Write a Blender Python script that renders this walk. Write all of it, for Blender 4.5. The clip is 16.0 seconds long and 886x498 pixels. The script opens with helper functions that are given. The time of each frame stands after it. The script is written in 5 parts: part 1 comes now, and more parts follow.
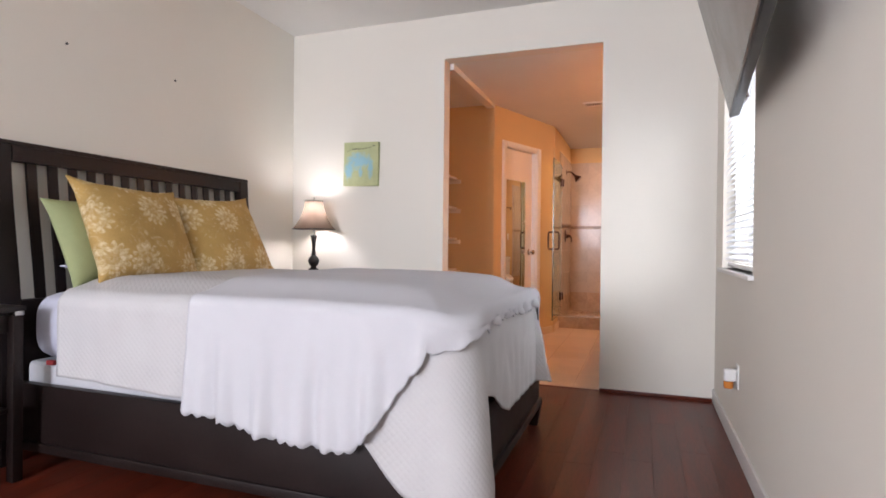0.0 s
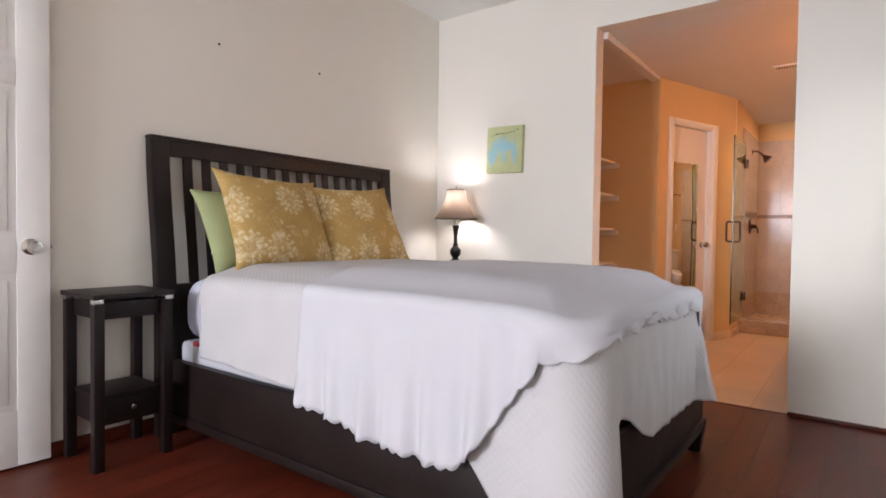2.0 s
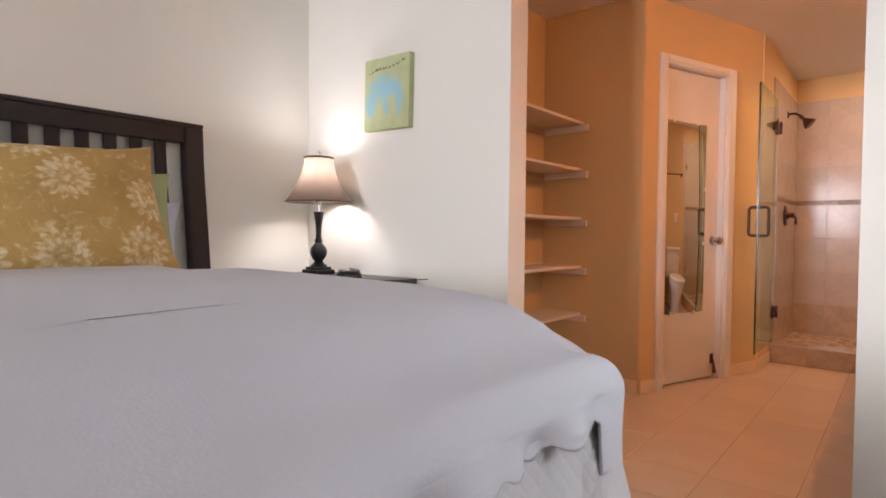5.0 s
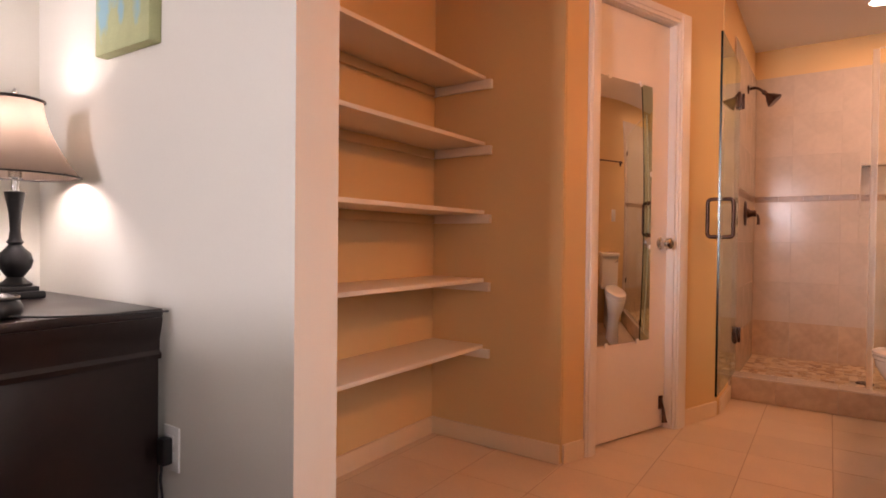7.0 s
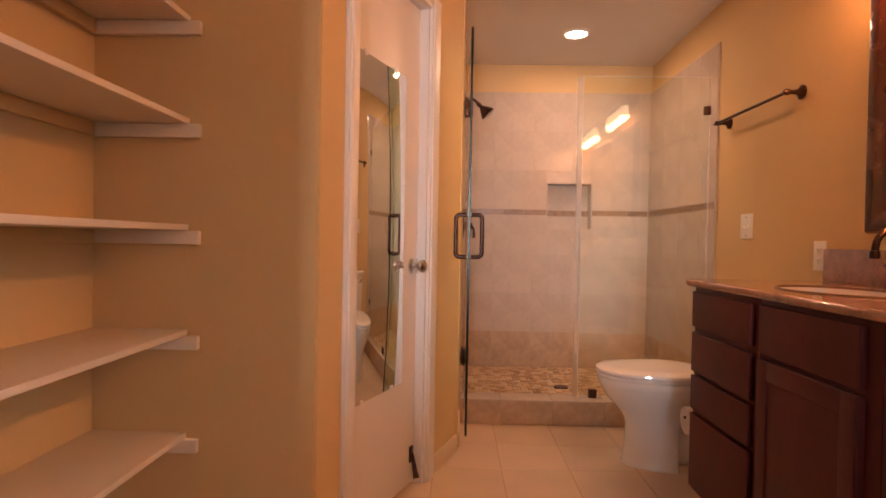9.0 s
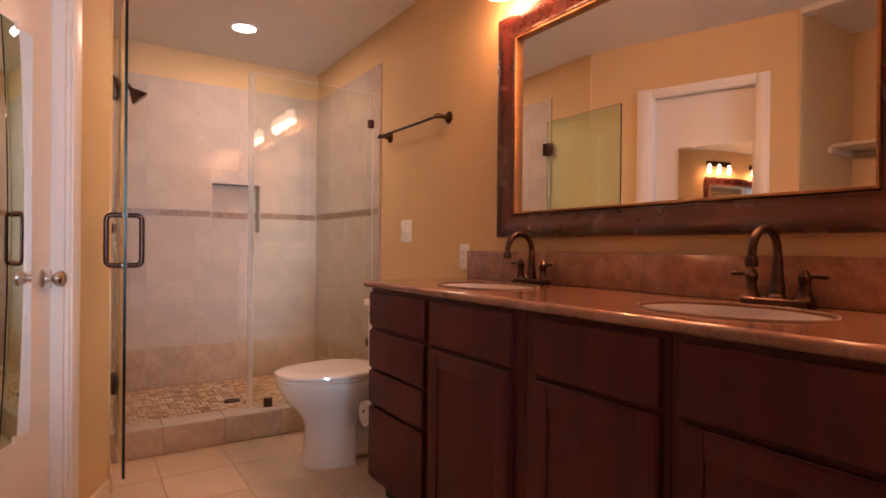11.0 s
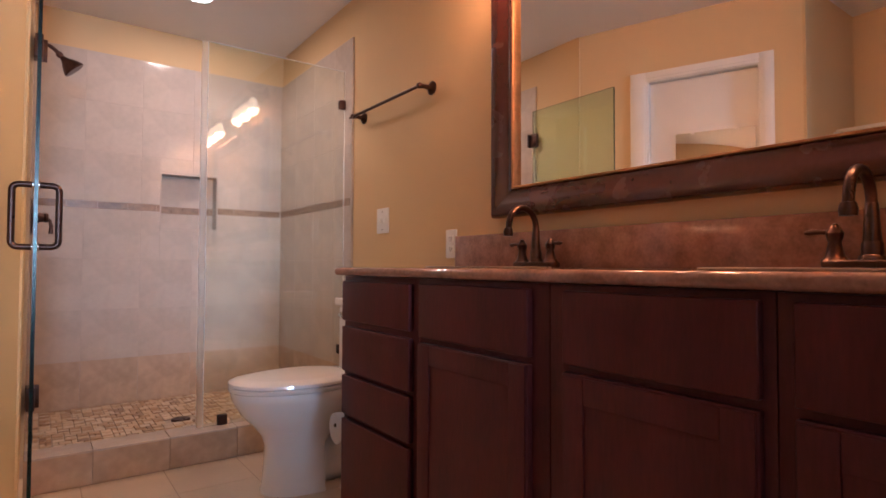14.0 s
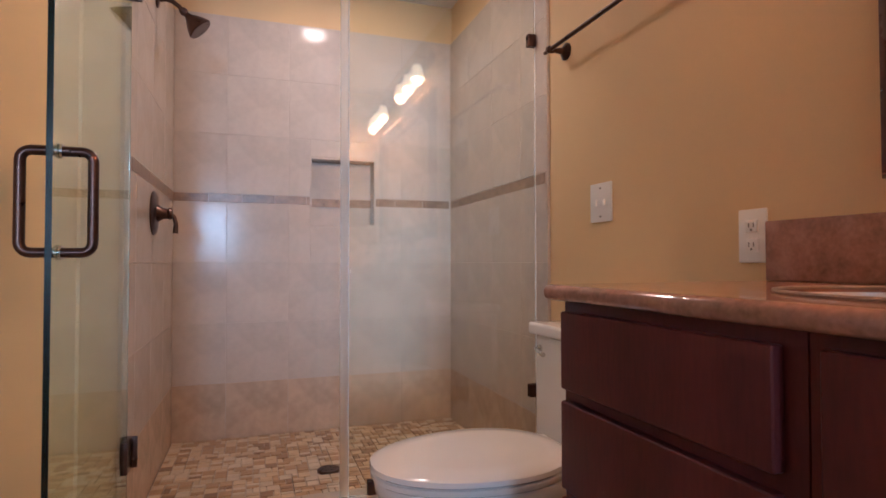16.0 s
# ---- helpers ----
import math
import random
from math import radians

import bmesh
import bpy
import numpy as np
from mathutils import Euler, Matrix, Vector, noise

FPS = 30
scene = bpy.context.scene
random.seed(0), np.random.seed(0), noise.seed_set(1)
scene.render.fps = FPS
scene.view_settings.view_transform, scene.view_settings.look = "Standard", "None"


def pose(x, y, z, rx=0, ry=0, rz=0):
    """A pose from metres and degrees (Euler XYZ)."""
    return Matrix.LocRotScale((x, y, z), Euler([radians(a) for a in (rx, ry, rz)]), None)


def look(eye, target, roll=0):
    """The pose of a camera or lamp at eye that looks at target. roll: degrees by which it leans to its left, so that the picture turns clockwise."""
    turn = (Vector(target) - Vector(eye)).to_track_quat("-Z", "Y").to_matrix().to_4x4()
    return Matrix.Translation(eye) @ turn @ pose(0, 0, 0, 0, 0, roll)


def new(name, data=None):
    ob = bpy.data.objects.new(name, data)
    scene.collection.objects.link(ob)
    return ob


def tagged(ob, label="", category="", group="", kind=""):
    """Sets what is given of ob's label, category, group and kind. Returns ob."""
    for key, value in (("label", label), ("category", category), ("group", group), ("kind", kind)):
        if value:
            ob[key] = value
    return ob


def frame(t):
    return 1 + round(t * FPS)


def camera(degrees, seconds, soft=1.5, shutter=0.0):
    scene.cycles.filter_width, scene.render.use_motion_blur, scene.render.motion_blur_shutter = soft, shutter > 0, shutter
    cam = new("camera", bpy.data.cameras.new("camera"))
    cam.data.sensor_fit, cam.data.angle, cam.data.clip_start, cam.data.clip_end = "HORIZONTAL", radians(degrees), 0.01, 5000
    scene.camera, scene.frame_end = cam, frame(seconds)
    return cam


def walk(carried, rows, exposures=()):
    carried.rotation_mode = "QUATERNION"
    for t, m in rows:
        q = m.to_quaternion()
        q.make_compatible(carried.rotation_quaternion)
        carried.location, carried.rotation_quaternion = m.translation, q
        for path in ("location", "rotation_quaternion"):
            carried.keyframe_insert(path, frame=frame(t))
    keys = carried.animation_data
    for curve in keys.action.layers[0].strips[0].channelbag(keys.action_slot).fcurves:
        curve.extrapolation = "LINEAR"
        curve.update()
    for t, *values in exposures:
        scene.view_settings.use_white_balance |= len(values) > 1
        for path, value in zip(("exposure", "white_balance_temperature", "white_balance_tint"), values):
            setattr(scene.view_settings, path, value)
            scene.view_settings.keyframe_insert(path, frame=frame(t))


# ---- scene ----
cam = camera(76.9, 16.0, 1.7)
PATH = [
    (0, (0.021, 0.317, 0.985), (-0.654, 2.199, 0.971), 0.6),
    (0.5, (0.066, 0.351, 0.967), (-0.782, 2.162, 0.952), 0.5),
    (1, (0.088, 0.399, 0.962), (-0.911, 2.132, 0.942), 0.6),
    (1.5, (0.082, 0.479, 0.956), (-1.042, 2.133, 0.93), 0.6),
    (2, (0.046, 0.634, 0.976), (-1.148, 2.238, 0.926), 0.8),
    (2.5, (0.043, 0.863, 0.996), (-1.184, 2.44, 0.913), 0.8),
    (3, (0.034, 1.136, 1.001), (-1.214, 2.697, 0.909), 0.9),
    (3.5, (-0.02, 1.477, 1.002), (-1.281, 3.027, 0.913), 0.9),
    (6, (-0.287, 2.874, 0.921), (-1.568, 4.41, 0.88), 0.4),
    (6.5, (-0.389, 3.165, 0.932), (-1.626, 4.736, 0.885), 0.5),
    (7, (-0.46, 3.462, 0.925), (-1.6, 5.105, 0.892), 0.6),
    (7.5, (-0.596, 3.735, 0.939), (-1.587, 5.473, 0.908), 0.6),
    (8, (-0.727, 3.96, 0.94), (-1.502, 5.804, 0.913), 0.5),
    (8.5, (-0.859, 4.021, 0.998), (-1.321, 5.967, 0.964), 0.8),
    (9, (-0.961, 4.03, 1.025), (-1.01, 6.029, 0.994), 1.0),
    (9.5, (-1.01, 4.062, 1.038), (-0.711, 6.039, 1.016), 1.0),
    (10, (-1.04, 4.1, 1.028), (-0.42, 6.002, 1.017), 1.0),
    (10.2, (-1.035, 4.102, 1.032), (-0.296, 5.96, 1.017), 0.9),
    (12.3, (-1.051, 4.15, 1.011), (0.237, 5.679, 1.062), 0.3),
    (12.5, (-1.047, 4.157, 1.004), (0.242, 5.685, 1.062), 0.3),
    (13, (-1.008, 4.192, 0.967), (0.28, 5.721, 1.033), 0.3),
    (13.5, (-0.952, 4.264, 0.923), (0.308, 5.816, 0.988), 0.2),
    (14, (-0.904, 4.435, 0.901), (0.274, 6.051, 0.961), 0.2),
    (14.5, (-0.81, 4.642, 0.881), (0.235, 6.346, 0.94), 0.2),
    (15, (-0.72, 4.86, 0.862), (0.166, 6.652, 0.919), 0.0),
    (15.5, (-0.64, 5.099, 0.884), (0.097, 6.958, 0.933), -0.2),
    (16, (-0.563, 5.315, 0.935), (0.075, 7.209, 0.981), -0.1),
]
EXPOSURES = [(0.0, 0.0, 6700, 22), (3.5, 0.0, 6800, 22), (6.0, 0.08, 6800, 25), (6.6, 0.02, 7150, 30), (7.5, -0.03, 7900, 34), (8.1, -0.03, 8300, 34), (9.0, 0.0, 7300, 27), (10.2, 0.0, 6300, 22), (12.5, 0.07, 5200, 17), (14.2, 0.04, 4900, 12), (15.2, 0.02, 4800, 10), (16.0, 0.0, 4600, 6)]
BACK_POWER, SIDE_POWER, LAMP_POWER = 270.0, 16.0, 16.0
BATH_POWER, CAN_POWER = 7.2, 8.0

walk(cam, [(t, look(eye, target, roll)) for t, eye, target, roll in PATH], EXPOSURES)

# ---- light ----
world = bpy.data.worlds.new("sky")
scene.world = world
world.use_nodes = True
_sky = world.node_tree.nodes.new("ShaderNodeTexSky")
_sky.sky_type, _sky.sun_disc, _sky.sun_elevation, _sky.sun_rotation = "NISHITA", False, radians(42), radians(120)
_bg = world.node_tree.nodes["Background"]
_bg.inputs["Strength"].default_value = 0.12
world.node_tree.links.new(_sky.outputs[0], _bg.inputs[0])


def lamp(name, kind, m, power, color, size=0.05, size_y=0.0, angle=0.0):
    data = bpy.data.lights.new(name, kind)
    data.energy, data.color = power, color
    if kind == "AREA":
        data.shape, data.size, data.size_y = "RECTANGLE", size, size_y or size
    elif kind == "SUN":
        data.angle = radians(angle)
    else:
        data.shadow_soft_size = size
    ob = new(name, data)
    ob.matrix_world = m
    return ob


WARM, DAY = (1.0, 0.42, 0.16), (0.79, 0.90, 1.0)
lamp("sun", "SUN", look((6, -5, 7), (0, 0, 0)), 2.5, (1.0, 0.95, 0.88), angle=0.6)
# daylight through the wide window behind the walker and the small one with blinds
lamp("window_daylight", "AREA", look((-1.75, -3.78, 1.68), (-0.8, 3.0, 1.20)), BACK_POWER, DAY, 1.25, 1.3)
lamp("window_daylight", "AREA", look((0.64, 3.45, 1.45), (-1.0, 3.45, 1.45)), SIDE_POWER, DAY, 0.85, 1.1)


# ---- materials ----
def material(name, color, rough=0.6, metal=0.0, vary=0.08, scale=6.0, fine=90.0, bump=0.03, rough_vary=0.08, spread=0.0, stretch=(1, 1, 1), spec=0.5, coat=0.0):
    """Principled paint, cloth, wood or stone with two scales of variation, fine relief and, by spread, a tone of its own for each piece."""
    m = bpy.data.materials.new(name)
    m.use_nodes = True
    n, l = m.node_tree.nodes, m.node_tree.links
    b = n["Principled BSDF"]
    co, mp = n.new("ShaderNodeTexCoord"), n.new("ShaderNodeMapping")
    mp.inputs["Scale"].default_value = stretch
    l.new(co.outputs["Object"], mp.inputs["Vector"])
    big, small = n.new("ShaderNodeTexNoise"), n.new("ShaderNodeTexNoise")
    for tex, s, d in ((big, scale, 5), (small, fine, 3)):
        tex.inputs["Scale"].default_value, tex.inputs["Detail"].default_value = s, d
        l.new(mp.outputs[0], tex.inputs["Vector"])
    ramp = n.new("ShaderNodeMapRange")
    ramp.inputs["From Min"].default_value, ramp.inputs["From Max"].default_value = 0.3, 0.7
    ramp.inputs["To Min"].default_value, ramp.inputs["To Max"].default_value = 1 - vary, 1 + vary
    add = n.new("ShaderNodeMath")
    add.operation = "MULTIPLY_ADD"
    add.inputs[1].default_value, add.inputs[2].default_value = 0.35, 0.0
    mix = n.new("ShaderNodeMath")
    mix.operation = "MULTIPLY_ADD"
    mix.inputs[1].default_value = 0.65
    l.new(small.outputs[0], add.inputs[0])
    l.new(big.outputs[0], mix.inputs[0])
    l.new(add.outputs[0], mix.inputs[2])
    l.new(mix.outputs[0], ramp.inputs["Value"])
    hsv = n.new("ShaderNodeHueSaturation")
    hsv.inputs["Color"].default_value = (*color, 1)
    tone = ramp.outputs[0]
    if spread:
        info, own = n.new("ShaderNodeObjectInfo"), n.new("ShaderNodeMapRange")
        own.inputs["To Min"].default_value, own.inputs["To Max"].default_value = 1 - spread, 1 + spread
        l.new(info.outputs["Random"], own.inputs["Value"])
        mul = n.new("ShaderNodeMath")
        mul.operation = "MULTIPLY"
        l.new(tone, mul.inputs[0])
        l.new(own.outputs[0], mul.inputs[1])
        tone = mul.outputs[0]
    l.new(tone, hsv.inputs["Value"])
    l.new(hsv.outputs[0], b.inputs["Base Color"])
    rr = n.new("ShaderNodeMapRange")
    rr.inputs["To Min"].default_value, rr.inputs["To Max"].default_value = max(0.02, rough - rough_vary), min(1, rough + rough_vary)
    l.new(big.outputs[0], rr.inputs["Value"])
    l.new(rr.outputs[0], b.inputs["Roughness"])
    b.inputs["Metallic"].default_value = metal
    b.inputs["Specular IOR Level"].default_value = spec
    b.inputs["Coat Weight"].default_value = coat
    if bump:
        bp = n.new("ShaderNodeBump")
        bp.inputs["Strength"].default_value, bp.inputs["Distance"].default_value = bump, 0.01
        l.new(small.outputs[0], bp.inputs["Height"])
        l.new(bp.outputs[0], b.inputs["Normal"])
    return m


def glow(name, color, strength):
    m = bpy.data.materials.new(name)
    m.use_nodes = True
    b = m.node_tree.nodes["Principled BSDF"]
    b.inputs["Base Color"].default_value = (*color, 1)
    b.inputs["Emission Color"].default_value = (*color, 1)
    b.inputs["Emission Strength"].default_value = strength
    b.inputs["Roughness"].default_value = 0.4
    return m


def glass(name, color, rough=0.0, ior=1.5):
    m = bpy.data.materials.new(name)
    m.use_nodes = True
    b = m.node_tree.nodes["Principled BSDF"]
    b.inputs["Base Color"].default_value = (*color, 1)
    b.inputs["Transmission Weight"].default_value = 1
    b.inputs["Roughness"].default_value, b.inputs["IOR"].default_value = rough, ior
    return m


def thin_cloth(name, color, through_color, share):
    """Cloth or slats that let part of the light through."""
    m = material(name, color, 0.8, vary=0.06, scale=20, fine=300, bump=0.05)
    n, l = m.node_tree.nodes, m.node_tree.links
    tr, mx = n.new("ShaderNodeBsdfTranslucent"), n.new("ShaderNodeMixShader")
    tr.inputs["Color"].default_value = (*through_color, 1)
    mx.inputs[0].default_value = share
    l.new(n["Principled BSDF"].outputs[0], mx.inputs[1])
    l.new(tr.outputs[0], mx.inputs[2])
    l.new(mx.outputs[0], n["Material Output"].inputs["Surface"])
    return m


def node_math(n, l, op, a, b=None, c=None):
    k = n.new("ShaderNodeMath")
    k.operation = op
    for i, v in enumerate((a, b, c)):
        if v is None:
            continue
        if isinstance(v, (int, float)):
            k.inputs[i].default_value = v
        else:
            l.new(v, k.inputs[i])
    return k.outputs[0]


def floral(name):
    """Gold cotton with pale, worn many-petalled blossoms."""
    m = material(name, (0.41, 0.262, 0.088), 0.9, vary=0.18, scale=9, fine=160, bump=0.12, spec=0.2)
    n, l = m.node_tree.nodes, m.node_tree.links
    b, hsv = n["Principled BSDF"], [k for k in n if k.type == "HUE_SAT"][0]
    co = n.new("ShaderNodeTexCoord")
    info = n.new("ShaderNodeObjectInfo")
    shift = n.new("ShaderNodeVectorMath")
    shift.operation = "MULTIPLY_ADD"
    shift.inputs[1].default_value = (1, 1, 0)
    l.new(co.outputs["Object"], shift.inputs[0])
    off = n.new("ShaderNodeCombineXYZ")
    l.new(node_math(n, l, "MULTIPLY", info.outputs["Random"], 3.0), off.inputs[0])
    l.new(off.outputs[0], shift.inputs[2])
    vor = n.new("ShaderNodeTexVoronoi")
    vor.voronoi_dimensions, vor.inputs["Scale"].default_value, vor.inputs["Randomness"].default_value = "2D", 4.3, 0.5
    l.new(shift.outputs[0], vor.inputs["Vector"])
    scaled, away, xyz = n.new("ShaderNodeVectorMath"), n.new("ShaderNodeVectorMath"), n.new("ShaderNodeSeparateXYZ")
    scaled.operation, away.operation = "SCALE", "SUBTRACT"
    scaled.inputs["Scale"].default_value = 1.0
    l.new(shift.outputs[0], scaled.inputs[0])
    l.new(scaled.outputs[0], away.inputs[0])
    l.new(vor.outputs["Position"], away.inputs[1])
    l.new(away.outputs[0], xyz.inputs[0])
    x, y = xyz.outputs[0], xyz.outputs[1]
    r = node_math(n, l, "SQRT", node_math(n, l, "ADD", node_math(n, l, "MULTIPLY", x, x), node_math(n, l, "MULTIPLY", y, y)))
    petal = node_math(n, l, "ABSOLUTE", node_math(n, l, "COSINE", node_math(n, l, "MULTIPLY", node_math(n, l, "ARCTAN2", y, x), 7.0)))
    rim = node_math(n, l, "MULTIPLY_ADD", petal, 0.026, 0.062)
    inside = node_math(n, l, "SMOOTH_MIN", node_math(n, l, "MULTIPLY", node_math(n, l, "SUBTRACT", rim, r), 160.0), 1.0, 0.1)
    inside = node_math(n, l, "MAXIMUM", inside, 0.0)
    core = node_math(n, l, "MAXIMUM", 0.35, node_math(n, l, "MINIMUM", 1.0, node_math(n, l, "ABSOLUTE", node_math(n, l, "MULTIPLY", node_math(n, l, "SUBTRACT", r, 0.022), 90.0))))
    veins = node_math(n, l, "MULTIPLY_ADD", petal, 0.5, 0.5)
    wear = n.new("ShaderNodeTexNoise")
    wear.inputs["Scale"].default_value, wear.inputs["Detail"].default_value = 55, 4
    l.new(co.outputs["Object"], wear.inputs["Vector"])
    worn = node_math(n, l, "MINIMUM", 1.0, node_math(n, l, "MAXIMUM", 0.0, node_math(n, l, "MULTIPLY_ADD", wear.outputs[0], 4.0, -1.35)))
    amount = node_math(n, l, "MULTIPLY", node_math(n, l, "MULTIPLY", inside, core), node_math(n, l, "MULTIPLY", veins, worn))
    vines = n.new("ShaderNodeTexNoise")
    vines.inputs["Scale"].default_value, vines.inputs["Detail"].default_value, vines.inputs["Distortion"].default_value = 17, 3, 1.5
    l.new(co.outputs["Object"], vines.inputs["Vector"])
    ghost = node_math(n, l, "MULTIPLY", worn, node_math(n, l, "MAXIMUM", 0.0, node_math(n, l, "MULTIPLY_ADD", vines.outputs[0], 3.5, -1.9)))
    mx = n.new("ShaderNodeMix")
    mx.data_type = "RGBA"
    l.new(node_math(n, l, "MINIMUM", 0.8, node_math(n, l, "MULTIPLY_ADD", amount, 0.62, ghost)), mx.inputs["Factor"])
    l.new(hsv.outputs[0], mx.inputs["A"])
    mx.inputs["B"].default_value = (0.72, 0.62, 0.42, 1)
    l.new(mx.outputs["Result"], b.inputs["Base Color"])
    return m


def quilted(name, color, cell, depth):
    """White cotton with stitched diamond relief."""
    m = material(name, color, 0.9, vary=0.04, scale=7, fine=240, bump=0.05, spec=0.2)
    n, l = m.node_tree.nodes, m.node_tree.links
    bp = [k for k in n if k.type == "BUMP"][0]
    co = n.new("ShaderNodeTexCoord")
    xyz = n.new("ShaderNodeSeparateXYZ")
    l.new(co.outputs["Object"], xyz.inputs[0])
    k = math.pi / cell
    along = node_math(n, l, "ADD", xyz.outputs[0], xyz.outputs[1])
    u = node_math(n, l, "SINE", node_math(n, l, "MULTIPLY", node_math(n, l, "ADD", along, xyz.outputs[2]), k))
    v = node_math(n, l, "SINE", node_math(n, l, "MULTIPLY", node_math(n, l, "SUBTRACT", along, xyz.outputs[2]), k))
    puff = node_math(n, l, "SQRT", node_math(n, l, "ABSOLUTE", node_math(n, l, "MULTIPLY", u, v)))
    l.new(puff, bp.inputs["Height"])
    bp.inputs["Strength"].default_value, bp.inputs["Distance"].default_value = 0.2, depth
    return m


def washed_canvas(name):
    """Pale green canvas with a loose sky-blue wash: a broad arched body on blurred legs."""
    m = material(name, (0.47, 0.50, 0.27), 0.85, vary=0.12, scale=14, fine=200, bump=0.08)
    n, l = m.node_tree.nodes, m.node_tree.links
    b, hsv = n["Principled BSDF"], [k for k in n if k.type == "HUE_SAT"][0]
    co, xyz, cloud = n.new("ShaderNodeTexCoord"), n.new("ShaderNodeSeparateXYZ"), n.new("ShaderNodeTexNoise")
    l.new(co.outputs["Object"], xyz.inputs[0])
    cloud.inputs["Scale"].default_value, cloud.inputs["Detail"].default_value = 24, 4
    l.new(co.outputs["Object"], cloud.inputs["Vector"])
    x, z = xyz.outputs[0], xyz.outputs[2]

    def blob(cx, cz, rx, rz):
        u = node_math(n, l, "MULTIPLY", node_math(n, l, "SUBTRACT", x, cx), 1 / rx)
        v = node_math(n, l, "MULTIPLY", node_math(n, l, "SUBTRACT", z, cz), 1 / rz)
        return node_math(n, l, "SUBTRACT", 1.0, node_math(n, l, "ADD", node_math(n, l, "MULTIPLY", u, u), node_math(n, l, "MULTIPLY", v, v)))
    body = blob(-0.015, 0.025, 0.115, 0.075)
    for c in ((-0.10, -0.045, 0.045, 0.085), (0.0, -0.055, 0.020, 0.060), (0.085, -0.035, 0.026, 0.090)):
        body = node_math(n, l, "MAXIMUM", body, blob(*c))
    edge = node_math(n, l, "MULTIPLY_ADD", cloud.outputs[0], 2.2, -1.1)
    mask = node_math(n, l, "MULTIPLY", node_math(n, l, "ADD", body, edge), 1.1)
    mask = node_math(n, l, "MINIMUM", 0.85, node_math(n, l, "MAXIMUM", 0.0, mask))
    mx = n.new("ShaderNodeMix")
    mx.data_type = "RGBA"
    l.new(mask, mx.inputs["Factor"])
    l.new(hsv.outputs[0], mx.inputs["A"])
    mx.inputs["B"].default_value = (0.25, 0.50, 0.62, 1)
    l.new(mx.outputs["Result"], b.inputs["Base Color"])
    return m


M_WALL = material("cream_wall_paint", (0.76, 0.725, 0.65), 0.75, vary=0.025, scale=1.2, fine=220, bump=0.04, spec=0.25)
M_GOLD = material("golden_wall_paint", (0.66, 0.475, 0.245), 0.7, vary=0.03, scale=1.5, fine=220, bump=0.04, spec=0.3)
M_CEIL = material("ceiling_paint", (0.78, 0.77, 0.74), 0.85, vary=0.03, scale=2, fine=140, bump=0.15, spec=0.2)
M_TRIM = material("white_trim_paint", (0.78, 0.77, 0.74), 0.4, vary=0.03, scale=5, fine=150, bump=0.02)
M_BASEGOLD = material("cream_trim_paint", (0.72, 0.60, 0.44), 0.45, vary=0.05, scale=5, fine=150, bump=0.02)
M_SHELF = material("white_shelf_paint", (0.75, 0.68, 0.58), 0.5, vary=0.04, scale=4, fine=120, bump=0.03)
M_PLANK = material("cherry_plank", (0.105, 0.019, 0.009), 0.33, vary=0.55, scale=3.0, fine=26, bump=0.012, spread=0.10, stretch=(5, 0.6, 5), spec=0.35)
M_ESPRESSO = material("espresso_wood", (0.0115, 0.006, 0.0052), 0.45, spec=0.3, vary=0.3, scale=5, fine=60, bump=0.03)
M_MAHOG = material("dark_mahogany", (0.014, 0.0062, 0.0052), 0.36, vary=0.4, scale=5, fine=40, bump=0.02, coat=0.12)
M_VANITY = material("cherry_cabinet", (0.082, 0.0155, 0.0142), 0.42, vary=0.35, scale=4, fine=50, bump=0.02, stretch=(3, 3, 0.5), spec=0.25)
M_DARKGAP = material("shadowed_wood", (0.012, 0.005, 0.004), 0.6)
M_CHROME = material("brushed_nickel", (0.62, 0.60, 0.57), 0.22, 1.0, vary=0.05)
M_BRONZE = material("oiled_bronze", (0.075, 0.041, 0.031), 0.3, 0.85, vary=0.3, scale=40, fine=200, bump=0.02)
M_BLACK = material("black_plastic", (0.012, 0.012, 0.013), 0.35, vary=0.1)
M_CERAMIC = material("white_porcelain", (0.80, 0.79, 0.77), 0.08, vary=0.01, bump=0.0, rough_vary=0.03, coat=0.3)
M_SHEET = material("white_cotton", (0.53, 0.53, 0.555), 0.92, vary=0.03, scale=5, fine=260, bump=0.08, spec=0.15)
M_QUILT = quilted("quilted_white_cotton", (0.515, 0.505, 0.505), 0.026, 0.005)
M_GREEN = material("sage_cotton", (0.31, 0.345, 0.175), 0.9, vary=0.08, scale=8, fine=260, bump=0.1, spec=0.15)
M_BLUEPILLOW = material("pale_lilac_cotton", (0.50, 0.51, 0.60), 0.9, vary=0.1, scale=14, fine=260, bump=0.1, spec=0.15)
M_GOLDCLOTH = floral("gold_floral_cotton")
M_RED = material("dark_red_tag", (0.25, 0.02, 0.02), 0.8)
M_STONE = material("brown_granite", (0.295, 0.145, 0.092), 0.14, vary=0.38, scale=22, fine=120, bump=0.0, coat=0.4)
M_TILE = material("cream_wall_tile", (0.50, 0.435, 0.37), 0.13, vary=0.13, scale=4.5, fine=26, bump=0.008, spread=0.03, rough_vary=0.05, spec=0.16)
# tanner, more mottled tile for the lowest shower row and the curb front
M_TILE2 = material("tan_wall_tile", (0.495, 0.38, 0.275), 0.16, vary=0.2, scale=6, fine=26, bump=0.008, spread=0.06, rough_vary=0.05, spec=0.16)
M_BAND = material("tan_listello_tile", (0.24, 0.165, 0.11), 0.3, vary=0.35, scale=30, fine=160, bump=0.05, spread=0.15)
